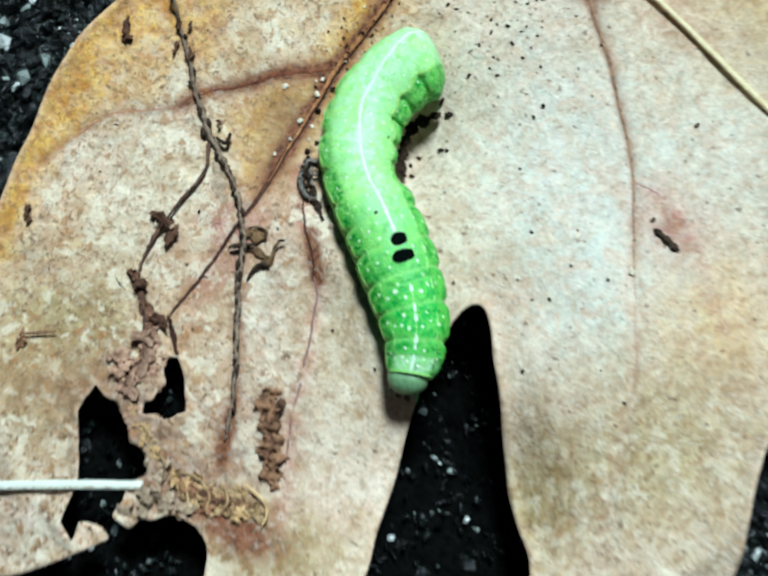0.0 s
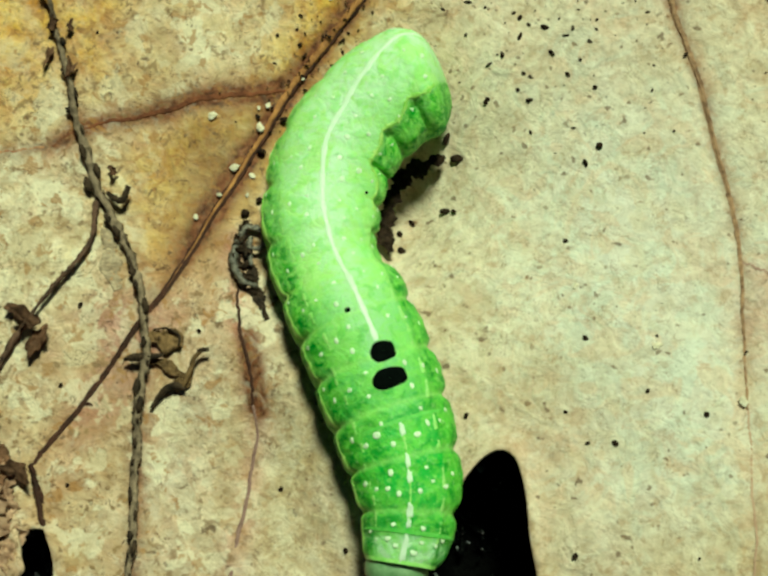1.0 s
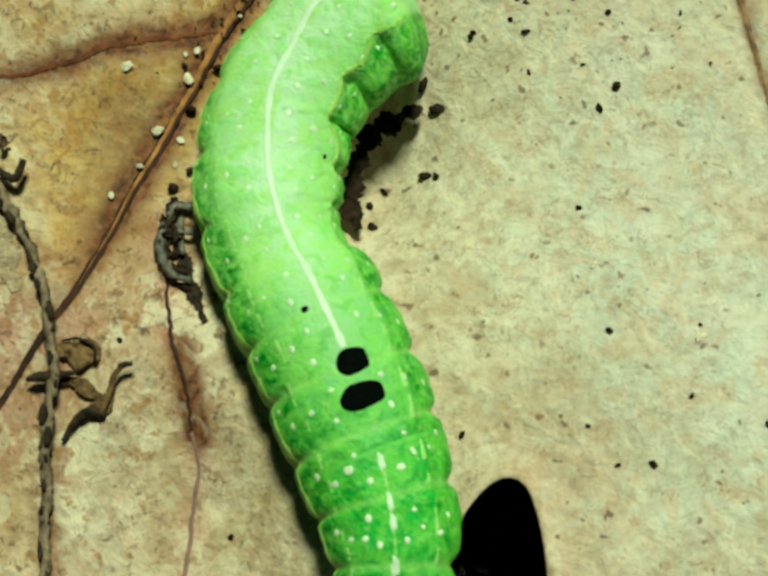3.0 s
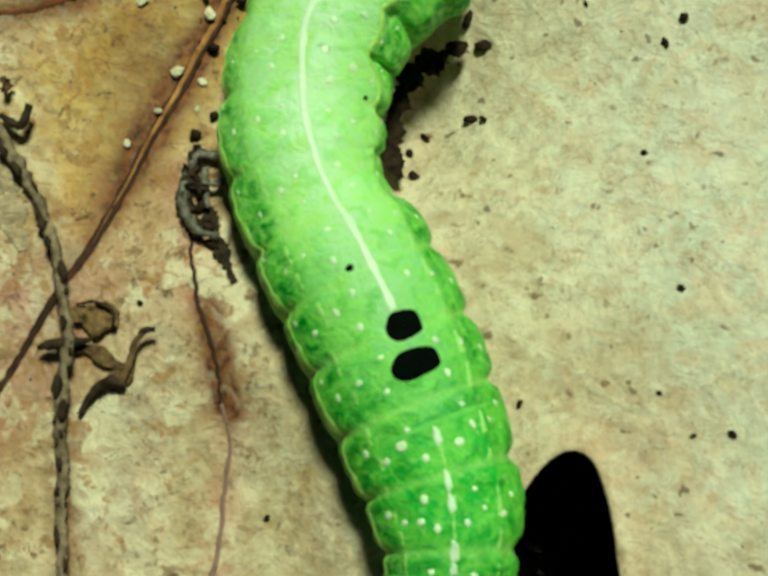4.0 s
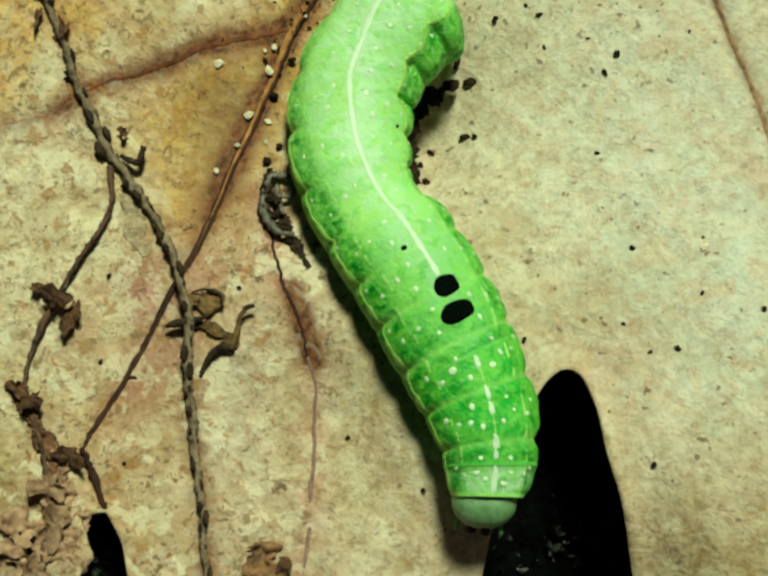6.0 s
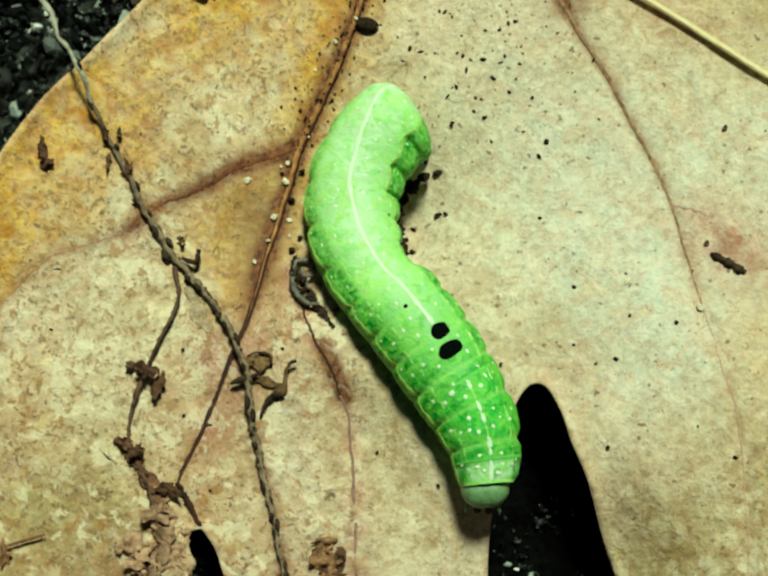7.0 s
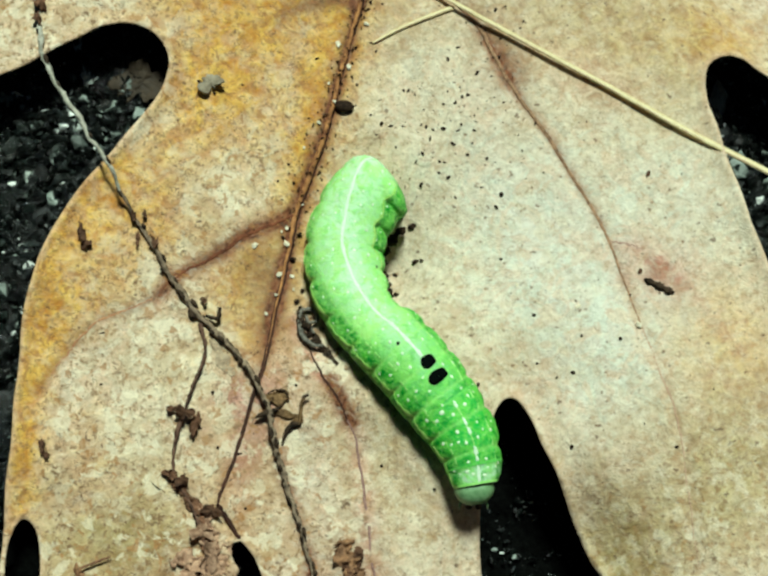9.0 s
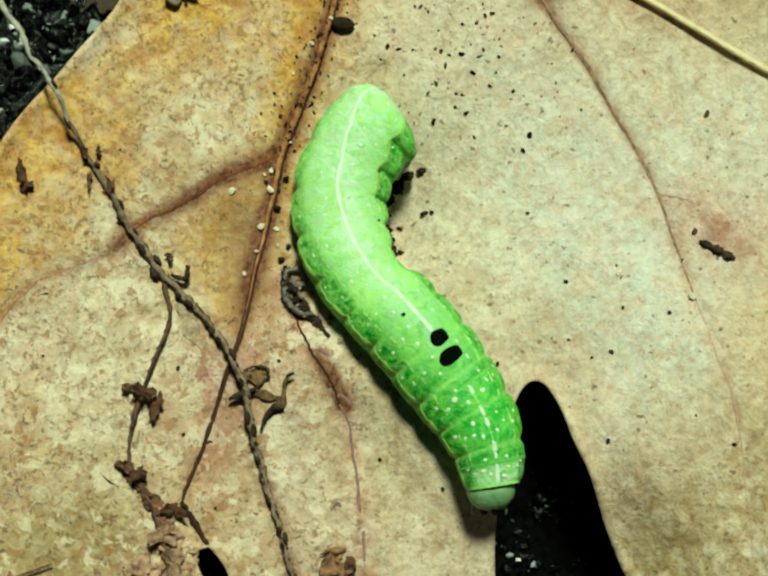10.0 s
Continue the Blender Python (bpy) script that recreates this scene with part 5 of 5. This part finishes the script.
def build_bits():
    rng = np.random.default_rng(41)

    def bit(name, x, y, size, material, label, category, group="", jag=0.25, sink=0.75, base=BALL2, lift=0.0):
        v, f = lump(rng, size, jag, base)
        ob = mesh(name, v, f, material, smooth=base is not BALL1, offset=(x, y, float(leaf_base(x, y)) + size[2] * sink + lift))
        return tagged(ob, label, category, group)

    for x, y in CRUMBS:
        s = rng.uniform(0.10, 0.18)
        bit("soil_crumb", x, y, (s * rng.uniform(1, 1.5), s, s * 0.7), CRUMB_AND_SHADE, "tiny black soil crumb on the dry leaf", "crumb", "soil crumbs", 0.6, 0.6, BALL1)
    for x, y, sx, sy in ((2.35, 9.95, 0.5, 0.65), (1.35, 10.9, 0.3, 0.7), (2.75, 6.45, 0.3, 0.5), (3.3, 6.5, 0.4, 0.2), (0.75, 5.3, 0.5, 0.2), (0.2, 4.35, 0.3, 0.3), (0.8, 3.25, 0.4, 0.5), (11.0, 12.6, 0.35, 0.3)):
        bit("frass_pellet", x, y, (sx * 0.62, sy * 0.62, 0.2), CRUMB_AND_SHADE, "black dropping beside the caterpillar", "dropping", "droppings", 0.5)
    # near-black ragged sheet that stands in for the shade inside the bend
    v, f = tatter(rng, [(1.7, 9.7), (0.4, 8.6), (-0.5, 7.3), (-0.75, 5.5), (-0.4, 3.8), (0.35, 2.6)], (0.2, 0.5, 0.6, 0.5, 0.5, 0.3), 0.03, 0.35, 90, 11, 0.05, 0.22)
    tagged(mesh("dirt_clump", v, f, CRUMB_AND_SHADE), "black ragged sheet standing in for shade in the crevice beside the caterpillar", "dirt")
    bit("frass_pellet", -4.4, 21.1, (0.62, 0.95, 0.45), CRUMB_AND_SHADE, "dark brown oval dropping beside the midrib", "dropping", "droppings", 0.15)
    for x, y, s in ((23.9, 4.6, 0.3), (25.1, 14.3, 0.35)):
        bit("bark_flake", x, y, (s, s * 0.6, s * 0.35), HUSK, "dark brown flake stuck to the leaf", "flake", "brown flakes", 0.35)
    for x, y, s in ((-13.0, 7.1, 0.62), (-9.9, 7.4, 0.5), (-10.6, 4.4, 0.42), (-9.4, 4.3, 0.28), (-11.8, 0.6, 0.3), (12.2, 3.4, 0.28), (17.9, 1.2, 0.36), (23.5, -0.6, 0.4), (7.8, 2.0, 0.26), (-5.0, 27.4, 0.5), (-6.9, 19.4, 0.3), (-8.3, 16.9, 0.26), (-9.2, 3.0, 0.22), (-10.4, 8.6, 0.22), (-7.9, -0.9, 0.28), (-8.4, 11.4, 0.18), (-5.4, 21.6, 0.3), (-3.9, 25.2, 0.35), (-2.2, 29.5, 0.4), (-5.9, 23.4, 0.2), (-9.9, 9.0, 0.3), (-10.9, 2.4, 0.22)):
        bit("sand_grain", x, y, (s * 0.85, s * 0.6, s * 0.3), SAND, "pale sand grain on the leaf", "sand grain", "sand grains", 0.55, 0.5, BALL1)
    for x, y, w, h in ((-28.9, 7.6, 0.35, 0.9), (-28.5, 6.5, 0.5, 0.4), (-31.9, -12.1, 0.3, 0.55), (-31.6, -12.9, 0.3, 0.3)):
        v, f = crumple(rng, w, h, 0.7)
        tagged(mesh("bark_flake", v, f, HUSK, offset=(x, y, float(leaf_base(x, y)) + 0.02)), "crumpled brown flake stuck to the ochre leaf", "flake", "brown flakes")
    q = spline([(24.2, 3.8, float(leaf_base(24.2, 3.8)) + 0.15), (25.4, 3.2, float(leaf_base(25.4, 3.2)) + 0.22), (26.9, 2.3, float(leaf_base(26.9, 2.3)) + 0.15)], 26)
    v, f = tube(q, (0.08, 0.3, 0.2, 0.34, 0.26, 0.36, 0.1), 9, 0.7, 0.35, rng)
    tagged(mesh("bark_flake", v, f, STALK), "dark brown elongated flake stuck to the leaf", "flake", "brown flakes")
    for x, y, sx, sy in ((-8.2, -0.2, 0.4, 0.3), (-7.6, -1.4, 0.45, 0.3), (-8.9, 1.8, 0.35, 0.3), (-6.6, -2.9, 0.5, 0.25), (-8.4, 2.9, 0.3, 0.25), (-9.3, 6.0, 0.3, 0.4), (-8.7, 8.4, 0.35, 0.25)):
        bit("frass_pellet", x, y, (sx * 0.75, sy * 0.75, 0.24), CRUMB_AND_SHADE, "black dropping beside the caterpillar", "dropping", "droppings", 0.5)
    for x, y, w, h in ((-8.5, 0.9, 0.35, 0.5), (-7.9, -0.6, 0.4, 0.4), (-8.2, -1.4, 0.3, 0.45), (-8.6, 0.0, 0.3, 0.4), (-7.2, -2.2, 0.5, 0.3)):
        v, f = crumple(rng, w, h, 0.8)
        tagged(mesh("dried_curl", v, f, STALK, offset=(x, y, float(leaf_base(x, y)) + 0.05)), "dark withered curl beside the caterpillar", "plant fibre", "dried curls")
    # dark strip, part debris, part stand-in for a thicker shadow along the flank
    v, f = tatter(rng, [(-7.7, -0.9), (-6.9, -2.1), (-5.9, -3.3), (-5.0, -4.4)], (0.25, 0.34, 0.3, 0.12), 0.05, 0.5, torn=0.12)
    tagged(mesh("dried_curl", v, f, STALK), "dark strip of debris and added shade along the caterpillar's flank", "plant fibre", "dried curls")
    v, f = crumple(rng, 1.05, 0.85, 0.28, 9, 26, 0.3)
    tagged(mesh("grit_flake", v, f, GRIT, offset=(-17.3, 22.6, float(leaf_base(-17.3, 22.6)) + 0.05)), "flat grey flake of grit on the ochre leaf", "grit")
    for line, r in (([(-8.7, 0.0), (-8.4, 0.8), (-7.7, 1.1), (-7.1, 0.7), (-7.0, -0.1), (-7.8, -0.4)], 0.24), ([(-8.6, 0.2), (-8.6, -0.9), (-8.2, -1.8), (-7.4, -2.5), (-6.3, -2.6)], 0.28), ([(-8.0, 0.4), (-7.7, -0.5), (-7.2, -1.4)], 0.2)):
        q = spline([(a, b, float(leaf_base(a, b)) + 0.35 + 0.3 * k / 4) for k, (a, b) in enumerate(line)], 30)
        v, f = tube(q, (r * 0.6, r * 0.95, r * 0.8, r * 0.5), 9, 0.8, 0.5, rng)
        tagged(mesh("tendril", v, f, GREYCURL), "grey dried curl of plant fibre beside the caterpillar", "plant fibre", "dried curls")
    kinds = {"tan": (SHRED, "leaf_shred", "curled tan shred of dead leaf"), "rust": (RUST, "leaf_shred", "curled rusty shred of dead leaf"), "dark": (HUSK, "leaf_shred", "dark brown crumpled shred of dead leaf"), "gold": (GOLD, "golden_shred", "crumpled golden plant shred"), "pale": (PAPER, "pale_scrap", "pale papery scrap at the rotten edge")}

    def shred(kind, x, y, w, h, bend=0.65, lift=0.06):
        m, name, label = kinds[kind]
        v, f = crumple(rng, w, h, bend)
        ob = mesh(name, v, f, m, smooth=False, offset=(x, y, max(float(leaf_base(x, y)), -3.0) + lift))
        tagged(ob, label, "plant shred", "plant shreds")

    def shreds(line, count, mix, size, spread):
        for x, y in spline(line, count):
            w, h = rng.uniform(0.55, 1.25, 2) * size
            shred(mix[int(rng.integers(len(mix)))], x + rng.normal(0, spread), y + rng.normal(0, spread), w, h)

    def strip(kind, line, widths, lift=0.1, curl=0.6):
        m, name, label = kinds[kind]
        v, f = tatter(rng, line, widths, lift, curl)
        tagged(mesh("leaf_tatter", v, f, m), label.replace("shred", "tatter").replace("scrap", "tatter"), "plant shred", "plant shreds")

    strip("dark", [(-20.6, -14.2), (-19.4, -16.0), (-18.2, -17.4), (-17.2, -18.6)], (0.25, 0.45, 0.5, 0.4))
    strip("tan", [(-17.6, -17.4), (-17.0, -19.2), (-16.5, -20.8), (-15.6, -22.0), (-14.6, -24.4)], (0.4, 0.7, 0.85, 0.8, 0.4))
    strip("dark", [(-17.5, -18.4), (-17.2, -20.2), (-17.0, -21.6)], (0.25, 0.4, 0.3), 0.3)
    strip("tan", [(-20.2, -22.8), (-18.8, -22.2), (-17.4, -23.0), (-16.2, -23.2), (-14.8, -23.6)], (0.4, 0.75, 0.8, 0.7, 0.4), 0.2)
    strip("dark", [(-18.6, -22.8), (-17.6, -23.8), (-16.6, -24.6)], (0.25, 0.4, 0.3), 0.5)
    strip("tan", [(-18.6, -23.4), (-17.2, -25.2), (-16.2, -26.6), (-15.0, -28.0), (-13.4, -29.0)], (0.5, 0.8, 0.7, 0.6, 0.5), 0.15)
    strip("gold", [(-16.6, -26.0), (-15.2, -27.4), (-13.8, -28.4), (-12.4, -30.2)], (0.2, 0.45, 0.5, 0.4), 0.3)
    strip("pale", [(-14.4, -28.2), (-13.0, -29.8), (-11.8, -31.4), (-11.4, -33.0)], (0.4, 0.6, 0.7, 0.5), 0.15)
    shreds([(-15.0, -28.0), (-13.4, -28.8), (-12.0, -30.2), (-10.4, -31.2)], 5, ("gold", "rust", "pale", "pale"), 0.6, 0.3)
    shreds([(-12.9, -35.0), (-12.2, -33.6), (-10.3, -33.2), (-8.2, -33.6)], 6, ("pale",), 0.9, 0.3)
    for line in ([(-10.6, -31.0), (-8.6, -31.6), (-6.8, -31.2), (-4.8, -31.8)], [(-9.4, -32.2), (-7.4, -32.4), (-5.6, -32.6), (-3.4, -32.0)], [(-6.2, -30.6), (-4.4, -31.0), (-2.6, -31.6), (-1.0, -32.2)]):
        strip("gold", line, (0.25, 0.5, 0.55, 0.3), 0.2)
    for k in range(9):
        x, y, a = rng.uniform(-9.6, -1.2), rng.normal(-31.6, 0.7), rng.uniform(-0.9, 0.9)
        step = 0.9 * np.array((math.cos(a), math.sin(a)))
        strip(("gold", "gold", "rust")[k % 3], [(x - step[0], y - step[1]), (x, y + rng.normal(0, 0.3)), (x + step[0], y + step[1])], (0.2, rng.uniform(0.4, 0.75), 0.25), rng.uniform(0.15, 0.5), 0.9)
    strip("rust", [(-9.2, -31.8), (-6.8, -32.0), (-4.4, -31.4), (-2.2, -31.2)], (0.2, 0.4, 0.45, 0.2), 0.4)
    strip("dark", [(-7.8, -31.4), (-6.0, -31.8), (-4.2, -31.6)], (0.15, 0.25, 0.15), 0.7)
    shreds([(-9.6, -31.6), (-7.4, -31.4), (-5.4, -32.0), (-3.4, -32.0), (-1.6, -31.8)], 6, ("gold", "gold", "rust", "dark"), 0.6, 0.55)
    # a rusty tatter with dark folds lying apart
    strip("rust", [(-4.6, -20.6), (-4.1, -22.4), (-3.3, -24.2), (-2.4, -26.2), (-1.8, -28.0), (-1.0, -29.2)], (0.7, 1.0, 0.85, 1.05, 0.9, 0.4), 0.15, 0.8)
    strip("dark", [(-4.4, -22.2), (-4.2, -23.4), (-3.0, -24.6), (-2.9, -26.2), (-2.3, -27.4)], (0.15, 0.35, 0.25, 0.4, 0.2), 0.4, 0.8)
    strip("dark", [(-3.2, -21.2), (-3.0, -22.6), (-3.5, -23.6)], (0.3, 0.35, 0.2), 0.5, 0.8)
    shred("rust", -28.4, -23.6, 0.5, 0.8)
    for line, r in (([(-4.0, -29.6), (-2.6, -30.0), (-1.4, -30.6), (-0.8, -31.6), (-0.9, -32.8)], 0.2), ([(-9.0, -31.0), (-8.2, -32.4), (-7.6, -33.6)], 0.14), ([(-7.6, -30.6), (-6.4, -31.6), (-6.2, -33.0)], 0.13), ([(-12.6, -29.4), (-11.4, -30.2), (-11.0, -31.8)], 0.15), ([(-5.4, -30.4), (-4.6, -31.6), (-4.9, -32.9)], 0.12), ([(-10.6, -31.2), (-9.2, -30.4), (-7.4, -30.6), (-5.8, -30.2)], 0.12)):
        q = spline([(a, b, float(leaf_base(a, b)) + 0.8) for a, b in line], 24)
        v, f = tube(q, (r * 0.4, r * 0.8, r * 0.8, r * 0.3), 8, 0.6, 0.25, rng)
        tagged(mesh("fibre", v, f, GOLD), "tan curled strand of dry plant fibre", "plant fibre", "dried curls")
    for line, r in (([(-28.6, -23.2), (-27.2, -22.6), (-25.6, -22.0)], 0.13),):
        q = spline([(a, b, float(leaf_base(a, b)) + 0.6) for a, b in line], 24)
        v, f = tube(q, (r * 0.7, r, r * 0.6), 8, 0.7, 0.2, rng)
        tagged(mesh("fibre", v, f, HUSK), "bent brown plant fibre on the leaf", "plant fibre", "dried curls")
    v, f = crumple(rng, 2.2, 2.6, 0.22, 14, 40, 0.15)
    x, y = -24.2, 23.6
    tagged(mesh("leaf_scrap", v, f, BROWNLEAF, offset=(x, y, float(ground_z(x, y)) + 0.4)), "dark brown curled leaf scrap lying on the soil", "leaf scrap")
    # specks too many to count
    pieces = []
    for k in range(520):
        if k >= 300:
            t = rng.random()
            x, y = -9.8 + 7.4 * t + rng.normal(0, 0.8), 7.0 + 25 * t
        elif k < 120:
            x, y = rng.normal(6.0, 4.5), rng.normal(20.0, 3.6)
        elif k < 150:
            x, y = rng.normal(10.3, 1.3), rng.normal(30.0, 2.2)
        elif k < 190:
            t = rng.random()
            x, y = -9.0 + 5.5 * t + rng.normal(0, 1.1), 9.0 + 20 * t
        elif k % 2:
            continue
        else:
            x, y = rng.uniform(-30, 30), rng.uniform(-16, 30)
        if (8 < x < 19 and y < -6) or (x < -18 and y > 12 - (x + 30)) or (x < -29) or (x > 29 and y > 4):
            continue
        s = rng.uniform(0.05, 0.13) * (1.0 if k < 120 else 0.85)
        s *= rng.choice((0.5, 0.7, 1.0, 1.35))
        v, f = lump(rng, (s * rng.uniform(1, 1.9), s * rng.uniform(0.6, 1.1), s * 0.5), 0.95, BALL1)
        pieces.append((v + (x, y, float(leaf_base(x, y)) + s * 0.3), f))
    v, f = joined(pieces)
    tagged(mesh("dirt_specks", v, f, CRUMB_AND_SHADE), "scattered black dirt specks on the leaf", "dirt", kind="stuff")


build_ground()
build_leaf()
build_caterpillar()
build_catkin()
build_straws()
build_bits()
